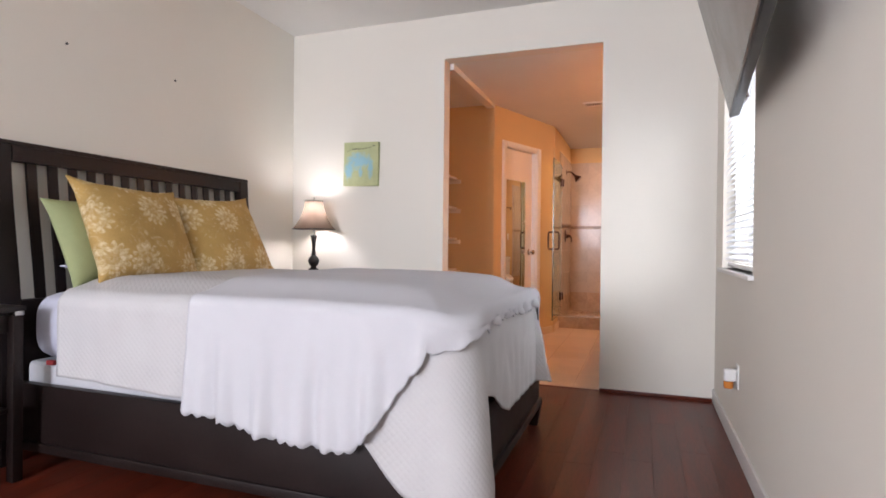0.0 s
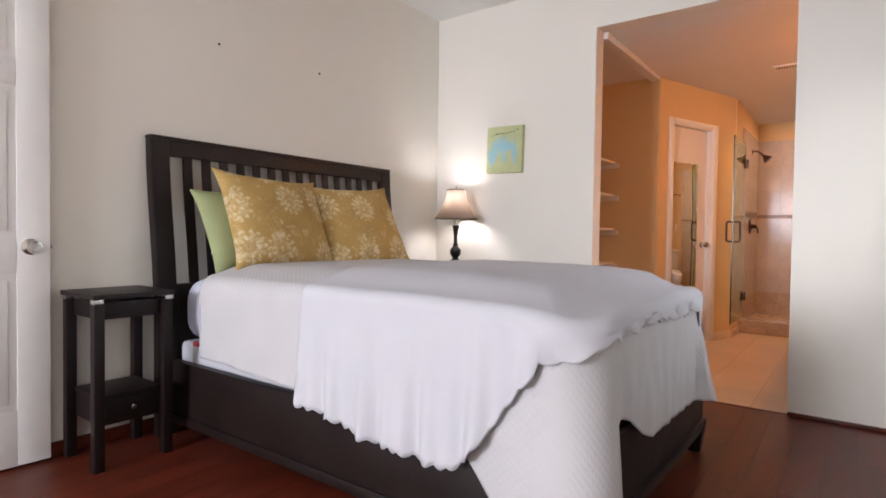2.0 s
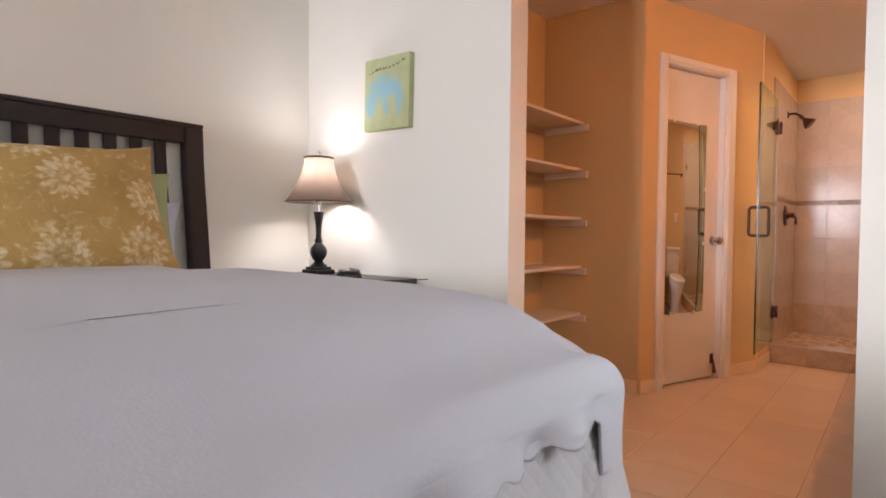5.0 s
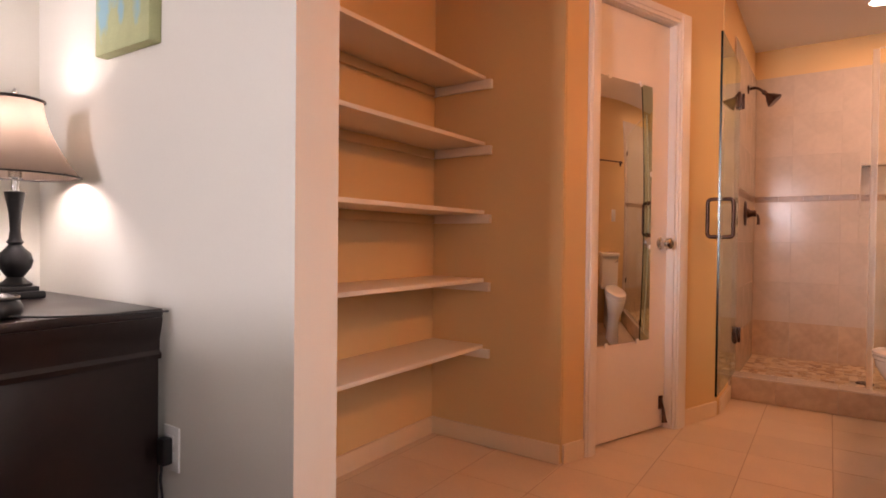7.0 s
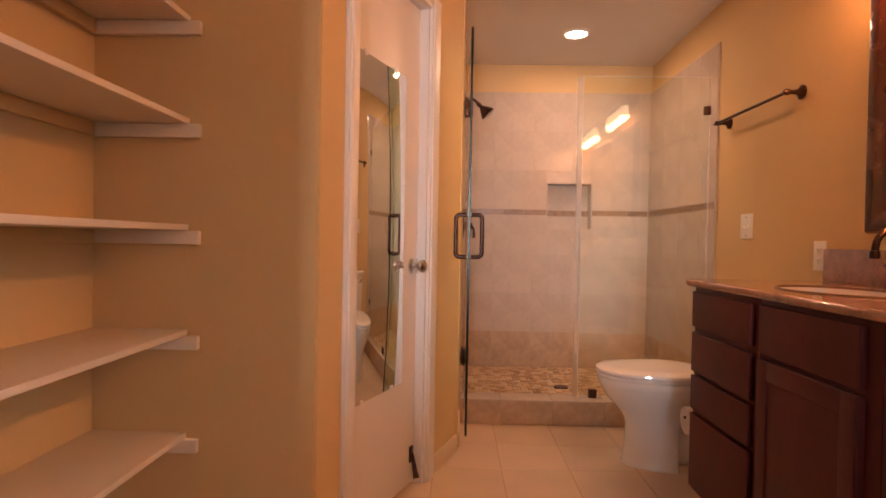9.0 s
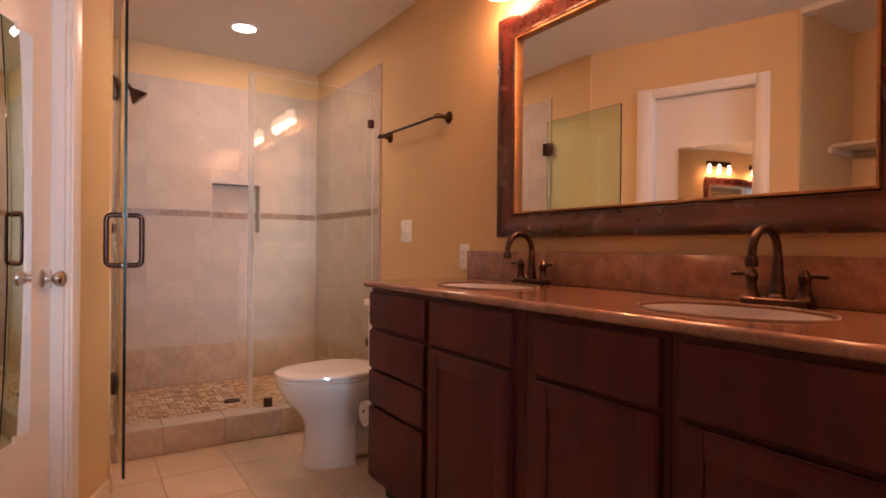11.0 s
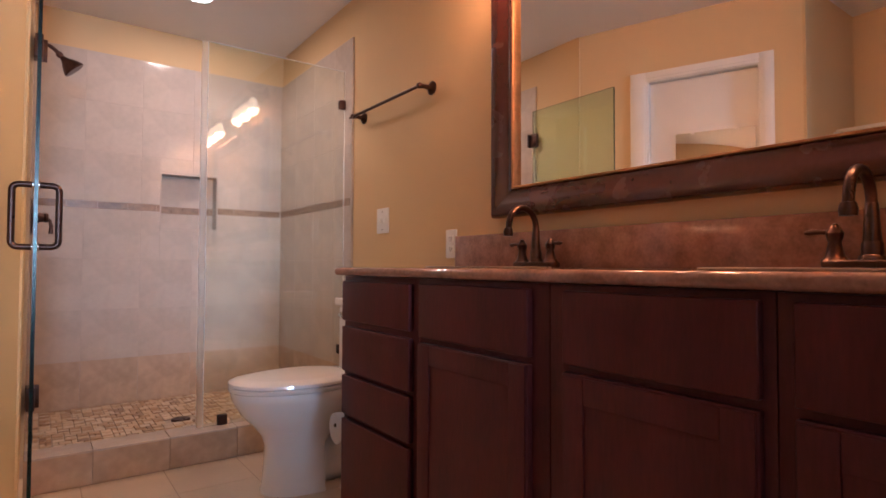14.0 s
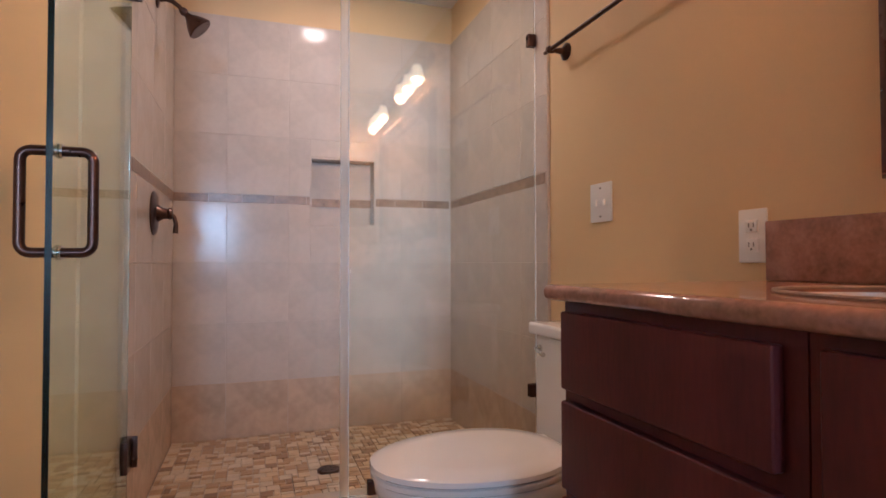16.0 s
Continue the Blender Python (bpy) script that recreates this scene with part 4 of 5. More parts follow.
def television():
    # hung high on the wall, tipped down into the room
    ob = thing("television", pose(0.314, 2.30, 1.545) @ pose(0, 0, 0, 0, -14.5, -4.6), "large flat black television tipped down on a wall bracket", "television")
    w, h = 0.70, 0.80
    part("case", box(0.0, 0.035, -w, w, 0.0, h, 0.006), M_BLACK, ob)
    part("back_cover", box(0.035, 0.046, -w * 0.86, w * 0.86, 0.06, h - 0.2, 0.012), M_BLACK, ob)
    part("screen", box(-0.003, 0.001, -w + 0.012, w - 0.012, 0.016, h - 0.012), M_SCREEN, ob, "glossy grey screen")
    part("bezel", box(-0.004, 0.0005, -w + 0.002, w - 0.002, 0.002, 0.014, 0.001), M_BLACK, ob)
    part("bracket", box(0.046, 0.060, -0.2, 0.2, 0.12, 0.5, 0.003), M_BLACK, ob)
    part("bracket_arm", box(0.0605, 0.238, -0.05, 0.05, 0.25, 0.33, 0.004), M_BLACK, ob)
    for k in range(5):
        part("vent", box(0.0355, 0.038, 0.20 + 0.08 * k, 0.26 + 0.08 * k, 0.020, 0.032, 0.001), M_GRAY, ob)
    part("port_panel", box(0.034, 0.050, 0.40, 0.47, 0.003, 0.055, 0.002), M_PLATE, ob)


television()


def wall_plate(name, m, kind, label, category, group=""):
    """An outlet or switch plate: x along the wall, z up, y out of the wall is negative."""
    ob = thing(name, m, label, category, group)
    part("plate", box(-0.036, 0.036, -0.006, 0.0, -0.058, 0.058, 0.003), M_PLATE, ob)
    if kind == "switch":
        for x in (-0.012, 0.012):
            part("toggle", box(x - 0.004, x + 0.004, -0.014, -0.005, -0.010, 0.008, 0.0015), M_PLATE, ob)
        for z in (-0.042, 0.042):
            part("screw", turn_profile([(0.0, 0.0), (0.003, 0.0), (0.0025, 0.0012), (0.0, 0.0014)], m=pose(0, -0.006, z, 90), segments=12), M_GRAY, ob)
    else:
        for z in (-0.021, 0.021):
            sock = part("socket", box(-0.016, 0.016, -0.0085, -0.005, z - 0.014, z + 0.014, 0.003), M_PLATE, ob)
            for x in (-0.006, 0.006):
                part("slot", box(x - 0.0012, x + 0.0012, -0.0092, -0.008, z - 0.003, z + 0.007), M_GRAY, sock)
            part("slot", turn_profile([(0.0, 0.0), (0.0025, 0.0), (0.0025, 0.0008), (0.0, 0.0008)], m=pose(0, -0.0084, z - 0.008, 90), segments=10), M_GRAY, sock)
    return ob




def on_east(y, z):
    return pose(XR, y, z, 0, 0, -90)


wall_plate("wall_outlet", on_east(3.335, 0.365), "outlet", "white wall outlet low on the cream wall", "outlet")
wall_plate("wall_outlet", pose(-1.868, YD, 0.372), "outlet", "white wall outlet beside the nightstand", "outlet")
tagged(finish("outlet_plug", box(-1.885, -1.851, YD - 0.035, YD - 0.0095, 0.335, 0.405, 0.006), M_BLACK), "black power plug in the outlet by the nightstand", "plug")
tagged(finish("power_cord", tube([(-1.868, YD - 0.030, 0.335), (-1.866, YD - 0.034, 0.30), (-1.872, YD - 0.022, 0.20), (-1.862, YD - 0.020, 0.10), (-1.868, YD - 0.024, 0.020), (-1.885, YD - 0.040, 0.006), (-1.95, YD - 0.014, 0.005)], 0.0035, segments=8), M_BLACK), "thin black power cord hanging from the plug to the floor", "cord")


def air_freshener():
    ob = thing("air_freshener", pose(XR - 0.009, 3.335, 0.345), "white plug-in air freshener with an amber bottle", "air freshener")
    part("housing", box(-0.055, 0.0, -0.024, 0.024, -0.005, 0.055, 0.012, seg=3), M_PLATE, ob)
    part("bottle", turn_profile([(0.0, -0.04), (0.019, -0.04), (0.022, -0.03), (0.022, -0.008), (0.012, -0.004), (0.0, -0.004)], m=pose(-0.032, 0, 0)), M_AMBER, ob, "amber oil bottle")


air_freshener()


def paneled_door():
    # stands open against the headboard wall
    ob = thing("bedroom_door", pose(-2.708, 1.527, 0, 0, 0, -91.0) @ Matrix.Diagonal((1, -1, 1, 1)), "white six-panel bedroom door standing open against the wall", "door")
    w, h = 0.81, 2.03
    part("leaf", box(0.0, w, -0.034, -0.006, 0.012, h, 0.002), M_TRIM, ob)
    rails = ((0.012, 0.24), (0.80, 0.94), (1.55, 1.66), (1.90, h))
    stiles = ((0.0, 0.115), (0.36, 0.45), (w - 0.115, w))
    for a, b in stiles:
        part("stile", box(a, b, -0.0375, -0.0335, 0.012, h, 0.002), M_TRIM, ob)
    for a, b in rails:
        for (s0, s1), (s2, s3) in zip(stiles, stiles[1:]):
            part("rail", box(s1 + 0.0005, s2 - 0.0005, -0.0375, -0.0335, a, b, 0.002), M_TRIM, ob)
    for (a0, a1), (b0, b1) in zip(rails, rails[1:]):
        for (s0, s1), (s2, s3) in zip(stiles, stiles[1:]):
            part("panel", box(s1 + 0.03, s2 - 0.03, -0.0385, -0.0335, a1 + 0.03, b0 - 0.03, 0.004), M_TRIM, ob)
    prof = [(0.0, 0.0), (0.033, 0.0), (0.033, 0.006), (0.014, 0.012), (0.012, 0.030), (0.022, 0.040), (0.028, 0.052), (0.024, 0.062), (0.0, 0.066)]
    part("door_knob", turn_profile(prof, m=pose(0.07, -0.0375, 0.905, 90)), M_CHROME, ob, "brushed nickel privacy knob")
    part("latch_plate", box(-0.0025, 0.0005, -0.032, -0.008, 0.875, 0.935), M_CHROME, ob)
    part("latch_bolt", box(-0.010, -0.002, -0.026, -0.014, 0.896, 0.912, 0.002), M_GRAY, ob)


paneled_door()
for y, z in ((2.32, 1.977), (3.01, 1.985)):
    tagged(finish("nail", tube([(XL - 0.01, y, z), (XL + 0.008, y, z)], [0.004, 0.006], segments=10), M_INK), "small dark nail sticking out of the cream wall", "nail", group="nails over the headboard")

# ---- bathroom things ----
def downlight():
    ob = thing("recessed_light", pose(-0.23, 7.59, bath_ceiling(7.59)), "lit round recessed ceiling light over the shower", "ceiling light")
    part("trim_ring", turn_profile([(0.066, -0.001), (0.090, -0.001), (0.088, -0.006), (0.070, -0.008), (0.066, -0.001)]), M_TRIM, ob)
    part("lens", turn_profile([(0.0, -0.003), (0.068, -0.003), (0.068, -0.001), (0.0, -0.001)]), M_CANLIGHT, ob)


downlight()
lamp("recessed_light_beam", "AREA", pose(-0.23, 7.59, bath_ceiling(7.59) - 0.012), CAN_POWER, (1.0, 0.61, 0.39), 0.12)


def vanity_light(y):
    ob = thing("vanity_light", pose(XR, y, 2.17), "lit bronze three-lamp vanity light with frosted bell shades", "wall light", "lights over the mirror")
    part("backplate", box(-0.022, 0.0, -0.26, 0.26, -0.035, 0.035, 0.008), M_BRONZE, ob)
    for k in (-0.2, 0.0, 0.2):
        part("arm", tube([(-0.02, k, 0.0), (-0.06, k, 0.012), (-0.10, k, 0.005), (-0.10, k, -0.03)], 0.007), M_BRONZE, ob)
        part("holder", turn_profile([(0.0, 0.012), (0.016, 0.010), (0.022, -0.012), (0.0, -0.014)], m=pose(-0.10, k, -0.03), segments=20), M_BRONZE, ob)
        part("glass_shade", turn_profile([(0.017, -0.010), (0.026, -0.016), (0.032, -0.034), (0.034, -0.060), (0.042, -0.084), (0.050, -0.096), (0.047, -0.093), (0.038, -0.080), (0.031, -0.058), (0.027, -0.028), (0.017, -0.010)], m=pose(-0.10, k, -0.03), segments=28), M_TULIP, ob, "glowing frosted glass bell shade")


for yy in (5.68, 4.75):
    vanity_light(yy)
    for k in (-0.2, 0.0, 0.2):
        lamp("vanity_bulb", "POINT", pose(XR - 0.10, yy + k, 2.032), BATH_POWER, WARM, 0.035)


# shelves in the alcove
def alcove_shelf(z):
    ob = thing("wall_shelf", pose(0, 0, z), "white painted board shelf on wooden cleats in the alcove", "shelf", "shelves in the alcove")
    part("board", box(-2.018, -1.738, YD2 + 0.002, 5.628, 0.0, 0.017, 0.002), M_SHELF, ob)
    part("cleat", box(-2.018, -1.702, 5.609, 5.629, -0.040, -0.001, 0.002), M_SHELF, ob)
    part("cleat", box(-2.018, -1.702, YD2 + 0.001, YD2 + 0.021, -0.040, -0.001, 0.002), M_SHELF, ob)
    part("back_cleat", box(-2.019, -2.001, YD2 + 0.024, 5.606, -0.040, -0.001, 0.002), M_GOLD, ob, "cleat painted with the wall")


for zz in (0.438, 0.737, 1.041, 1.347, 1.640):
    alcove_shelf(zz)


# vanity
VX, VTOP = -0.047, 0.895


def cabinet_front(ob, name, y0, y1, z0, z1, panel):
    p = part(name, box(VX - 0.019, VX - 0.001, y0, y1, z0, z1, 0.005, seg=3), M_VANITY, ob)
    if panel:
        w = 0.055
        bm = box(VX - 0.0235, VX - 0.0192, y0 + 0.004, y0 + w, z0 + 0.004, z1 - 0.004, 0.002)
        part("frame_stile", bm, M_VANITY, p)
        part("frame_stile", box(VX - 0.0235, VX - 0.0192, y1 - w, y1 - 0.004, z0 + 0.004, z1 - 0.004, 0.002), M_VANITY, p)
        part("frame_rail", box(VX - 0.0235, VX - 0.0192, y0 + w + 0.0005, y1 - w - 0.0005, z0 + 0.004, z0 + w, 0.002), M_VANITY, p)
        part("frame_rail", box(VX - 0.0235, VX - 0.0192, y0 + w + 0.0005, y1 - w - 0.0005, z1 - w, z1 - 0.004, 0.002), M_VANITY, p)
    return p


def vanity_unit(y0, y1, fronts, label):
    ob = thing("vanity_cabinet", pose(0, 0, 0), label, "cabinet", "cabinets under the counter")
    part("body", box(VX, 0.458, y0 + 0.001, y1 - 0.001, 0.095, VTOP - 0.030, 0.001), M_VANITY, ob)
    # near-black toe kick: the shade of the recess is put into its colour
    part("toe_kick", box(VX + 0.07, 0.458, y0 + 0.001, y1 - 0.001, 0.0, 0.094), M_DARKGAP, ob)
    for name, a, b, z0, z1, panel in fronts:
        cabinet_front(ob, name, a, b, z0, z1, panel)


vanity_unit(5.722, 6.178, [("drawer", 5.747, 6.162, a, b, False) for a, b in ((0.718, 0.850), (0.550, 0.698), (0.408, 0.536), (0.115, 0.392))], "dark cherry cabinet unit with four plain drawers")
for a, b, c, d in ((5.236, 5.722, 5.283, 5.698), (4.80, 5.236, 4.818, 5.188), (4.340, 4.80, 4.362, 4.772)):
    vanity_unit(a, b, [("false_drawer", c, d, 0.708, 0.853, False), ("door", c, d, 0.115, 0.694, True)], "dark cherry cabinet unit with a framed door")


def oval(cx, cy, a, b, n=40):
    return [(cx + a * math.cos(2 * math.pi * k / n), cy + b * math.sin(2 * math.pi * k / n)) for k in range(n)]


SINKS = ((0.175, 5.70), (0.175, 4.812))
CEND = 6.20


def countertop():
    bm = bmesh.new()
    loops = [[(-0.062, 4.338), (0.459, 4.338), (0.459, CEND), (-0.062, CEND)]] + [oval(x, y, 0.155, 0.205) for x, y in SINKS]
    edges = []
    for loop in loops:
        vs = [bm.verts.new((x, y, VTOP)) for x, y in loop]
        edges += [bm.edges.new((vs[k], vs[(k + 1) % len(vs)])) for k in range(len(vs))]
    bmesh.ops.triangle_fill(bm, use_beauty=True, edges=edges)
    got = bmesh.ops.extrude_face_region(bm, geom=bm.faces[:])
    bmesh.ops.translate(bm, vec=(0, 0, -0.028), verts=[v for v in got["geom"] if isinstance(v, bmesh.types.BMVert)])
    ob = thing("countertop", pose(0, 0, 0), "polished reddish brown stone countertop with two oval sink cut-outs", "countertop")
    part("slab", bm, M_STONE, ob, smooth=30)
    nose = [(-0.062, VTOP)] + [(-0.062 + 0.014 * math.cos(radians(a)), VTOP - 0.014 + 0.014 * math.sin(radians(a))) for a in range(100, 261, 16)] + [(-0.062, VTOP - 0.028)]
    part("nosing", extrude_outline(nose, (4.338, CEND), "y"), M_STONE, ob, "rounded lighter polished stone edge", smooth=50)
    part("backsplash", box(0.439, 0.459, 4.338, CEND - 0.002, VTOP + 0.0005, 1.018, 0.003), M_STONE, ob)


countertop()


def sink(x, y):
    ob = thing("sink_basin", pose(x, y, VTOP), "oval undermount basin with a stone-coloured rim", "sink", "sinks in the counter")
    bm = bmesh.new()
    rings = []
    for t, z in ((1.0, -0.004), (0.99, -0.03), (0.95, -0.07), (0.85, -0.11), (0.6, -0.14), (0.3, -0.15), (0.12, -0.152)):
        rings.append([bm.verts.new((px, py, z)) for px, py in oval(0, 0, 0.154 * t, 0.204 * t)])
    for a, b in zip(rings, rings[1:]):
        for k in range(len(a)):
            bm.faces.new((a[k], a[(k + 1) % len(a)], b[(k + 1) % len(b)], b[k]))
    bm.faces.new(rings[-1])
    part("bowl", bm, M_CERAMIC, ob, smooth=60)
    rim = [Vector((px, py, 0.002)) for px, py in oval(0, 0, 0.160, 0.211)]
    part("rim", tube(rim + rim[:1], 0.003, segments=8), M_BAND, ob, "polished tan rim")
    part("drain", turn_profile([(0.0, -0.149), (0.022, -0.149), (0.020, -0.145), (0.0, -0.146)], segments=20), M_BRONZE, ob)


for sx, sy in SINKS:
    sink(sx, sy)


def faucet(y):
    """Centre-set tap with a tall gooseneck and two lever handles; its spout points away from the wall."""
    ob = thing("faucet", pose(0.385, y, VTOP), "oil-rubbed bronze gooseneck faucet with two lever handles", "faucet", "faucets on the counter")
    part("base", box(-0.029, 0.029, -0.078, 0.078, 0.0, 0.020, 0.007, seg=3), M_BRONZE, ob)
    neck = [(0, 0, 0.012), (0, 0, 0.05), (0, 0, 0.128)] + [tuple(p) for p in arc((-0.058, 0, 0.130), 0.058, 0, 175, (1, 0, 0), (0, 0, 1), 14)] + [(-0.119, 0, 0.116)]
    radii = [0.020, 0.0155, 0.0108] + [0.0098] * 15 + [0.0098]
    sp = part("spout", tube(neck, radii, segments=18), M_BRONZE, ob)
    part("collar", turn_profile([(0.020, 0.013), (0.024, 0.018), (0.022, 0.026), (0.018, 0.030), (0.018, 0.05), (0.016, 0.055)], segments=24), M_BRONZE, sp)
    part("spout_tip", turn_profile([(0.0, -0.012), (0.014, -0.012), (0.0155, 0.0), (0.0125, 0.012), (0.0, 0.014)], m=pose(-0.119, 0, 0.110), segments=20), M_BRONZE, sp)
    for s in (-1, 1):
        h = part("handle", turn_profile([(0.0, 0.012), (0.024, 0.012), (0.024, 0.020), (0.016, 0.030), (0.011, 0.055), (0.014, 0.064), (0.016, 0.074), (0.010, 0.084), (0.005, 0.092), (0.0, 0.094)], m=pose(0, s * 0.062, 0), segments=24), M_BRONZE, ob)
        part("lever", tube([(0, s * 0.066, 0.074), (-0.003, s * 0.085, 0.077), (-0.005, s * 0.106, 0.076), (-0.005, s * 0.114, 0.076)], [0.006, 0.0045, 0.0065, 0.003]), M_BRONZE, h)


for sx, sy in SINKS:
    faucet(sy)


def wall_mirror():
    y0, y1, z0, z1 = 4.526, 5.962, 1.073, 1.985
    ob = thing("wall_mirror", pose(XR, 0, 0), "large rectangular mirror in a wide reddish mahogany frame", "mirror")
    # frame profile: (how far in from the outer edge, how far out from the wall)
    prof = [(0.0, 0.0), (0.0, 0.030), (0.008, 0.043), (0.022, 0.045), (0.050, 0.035), (0.078, 0.026), (0.090, 0.028), (0.096, 0.022)]
    bead = [(0.096, 0.022), (0.098, 0.028), (0.104, 0.028), (0.106, 0.021), (0.106, 0.004)]

    def moulding(outline, mat, name, label):
        corners = ((y0, z0, 1, 1), (y1, z0, -1, 1), (y1, z1, -1, -1), (y0, z1, 1, -1))
        for k in range(4):
            bm = bmesh.new()
            ends = []
            for cy, cz, sy, sz in (corners[k], corners[(k + 1) % 4]):
                ends.append([bm.verts.new((-d, cy + sy * o, cz + sz * o)) for o, d in outline])
            for i in range(len(outline) - 1):
                bm.faces.new((ends[0][i], ends[0][i + 1], ends[1][i + 1], ends[1][i]))
            part(name, bm, mat, ob, label, smooth=40)
    moulding(prof, M_FRAME, "frame_side", "")
    moulding(bead, M_GILT, "gilt_bead", "thin gilt inner bead")
    part("backing", box(-0.003, -0.0005, y0 + 0.01, y1 - 0.01, z0 + 0.01, z1 - 0.01), M_DARKGAP, ob)
    bm = box(-0.0075, -0.0040, y0 + 0.10, y1 - 0.10, z0 + 0.10, z1 - 0.10)
    part("mirror_glass", bm, M_MIRROR, ob)


wall_mirror()


def towel_bar():
    ob = thing("towel_bar", pose(XR, 0, 1.665), "oil-rubbed bronze towel bar on two wall posts", "towel bar")
    a, b = 6.388, 7.002
    for y in (a, b):
        post = part("post", turn_profile([(0.0, 0.0), (0.030, 0.0), (0.030, 0.006), (0.022, 0.012), (0.012, 0.020), (0.009, 0.045), (0.013, 0.058), (0.013, 0.070), (0.008, 0.078), (0.0, 0.080)], m=pose(0, y, 0, 0, -90, 0), segments=24), M_BRONZE, ob)
    part("bar", tube([(-0.064, a - 0.012, 0), (-0.064, b + 0.035, 0)], 0.0075), M_BRONZE, ob)


towel_bar()
plate = wall_plate("light_switch", on_east(6.80, 1.119) @ Matrix.Diagonal((1.55, 1, 1.05, 1)), "switch", "white double toggle switch plate on the golden wall", "switch")
wall_plate("wall_outlet", on_east(6.243, 0.99), "outlet", "white wall outlet beside the stone backsplash", "outlet")


def toilet():
    ob = thing("toilet", pose(0, 6.66, 0.0), "white porcelain toilet with a closed oval lid", "toilet")

    def section(z, cx, a_front, a_back, b, n=36):
        pts = []
        for k in range(n):
            t = 2 * math.pi * k / n
            c, s = math.cos(t), math.sin(t)
            pts.append((cx + (a_back if c > 0 else a_front) * c, b * math.copysign(abs(s) ** 0.9, s), z))
        return pts

    def loft(sections, name, mat, parent, label=""):
        bm = bmesh.new()
        rings = [[bm.verts.new(p) for p in sec] for sec in sections]
        for a, b in zip(rings, rings[1:]):
            for k in range(len(a)):
                bm.faces.new((a[k], a[(k + 1) % len(a)], b[(k + 1) % len(b)], b[k]))
        bm.faces.new(rings[0])
        bm.faces.new(rings[-1])
        return part(name, bm, mat, parent, label, smooth=50)
    loft([section(0.0, 0.05, 0.218, 0.010, 0.126), section(0.010, 0.05, 0.218, 0.010, 0.126), section(0.018, 0.05, 0.214, 0.006, 0.121), section(0.11, 0.05, 0.206, 0.004, 0.112),
          section(0.185, 0.05, 0.204, 0.01, 0.108), section(0.225, 0.042, 0.210, 0.10, 0.114), section(0.265, 0.028, 0.228, 0.22, 0.134), section(0.315, 0.01, 0.258, 0.27, 0.160), section(0.375, 0.0, 0.282, 0.30, 0.184),
          section(0.400, 0.0, 0.286, 0.30, 0.188), section(0.408, 0.0, 0.282, 0.30, 0.184)], "bowl", M_CERAMIC, ob)
    part("trapway", box(0.05, 0.40, -0.058, 0.058, 0.0, 0.29, 0.045, seg=4), M_CERAMIC, ob)
    seat = loft([section(0.4085, 0.0, 0.288, 0.22, 0.188), section(0.413, 0.0, 0.294, 0.225, 0.193), section(0.424, 0.0, 0.294, 0.225, 0.193), section(0.428, 0.0, 0.288, 0.22, 0.188)], "seat", M_CERAMIC, ob)
    loft([section(0.4285, 0.0, 0.290, 0.215, 0.190), section(0.433, 0.0, 0.296, 0.22, 0.195), section(0.444, 0.0, 0.294, 0.22, 0.193), section(0.452, 0.0, 0.275, 0.205, 0.176), section(0.456, 0.0, 0.22, 0.16, 0.13)], "lid", M_CERAMIC, seat)
    part("tank", box(0.255, 0.450, -0.205, 0.205, 0.395, 0.712, 0.022, seg=4), M_CERAMIC, ob)
    part("tank_lid", box(0.240, 0.455, -0.218, 0.218, 0.7125, 0.750, 0.012, seg=4), M_CERAMIC, ob)
    lever = turn_profile([(0.0, 0.0), (0.013, 0.0), (0.013, 0.006), (0.007, 0.010), (0.007, 0.016), (0.0, 0.017)], m=pose(0.255, 0.165, 0.672, 0, -90, 0), segments=20)
    tube([(0.242, 0.165, 0.672), (0.238, 0.145, 0.668), (0.238, 0.115, 0.662)], [0.006, 0.0055, 0.007], bm=lever)
    part("flush_lever", lever, M_CHROME, ob, "small metal flush lever")
    for y in (-0.07, 0.07):
        part("hinge_cap", turn_profile([(0.0, 0.0), (0.016, 0.0), (0.015, 0.014), (0.0, 0.018)], m=pose(0.205, y, 0.43), segments=16), M_CERAMIC, ob)
        part("bolt_cap", turn_profile([(0.0, 0.0), (0.013, 0.0), (0.010, 0.014), (0.0, 0.017)], m=pose(0.12, y * 1.86, 0.0), segments=16), M_CERAMIC, ob)


toilet()


def paper_roll():
    ob = thing("toilet_paper_roll", pose(-0.105, 6.1775, 0.345), "white toilet paper roll on a holder at the cabinet's end", "paper roll")
    part("mount", box(0.14, 0.18, -0.002, 0.006, -0.02, 0.02, 0.002), M_BRONZE, ob)
    part("holder_arm", tube([(0.16, 0.0, 0.0), (0.16, 0.06, 0.0), (0.05, 0.06, 0.0)], 0.006), M_BRONZE, ob)
    part("roll", turn_profile([(0.018, -0.05), (0.052, -0.05), (0.053, -0.046), (0.053, 0.046), (0.052, 0.05), (0.018, 0.05), (0.018, -0.05)], m=pose(0.105, 0.06, -0.012, 0, 90, 0), segments=32), M_SHEET, ob)


paper_roll()


# ---- shower ----
YG = 7.215   # plane of the glass
curb = thing("shower_curb", pose(0, 0, 0), "low shower curb faced with cream tiles", "shower curb")
part("core", box(XS + 0.001, XR - 0.001, YC0 + 0.0085, YC1 - 0.002, -0.02, 0.1345), M_GROUT, curb)


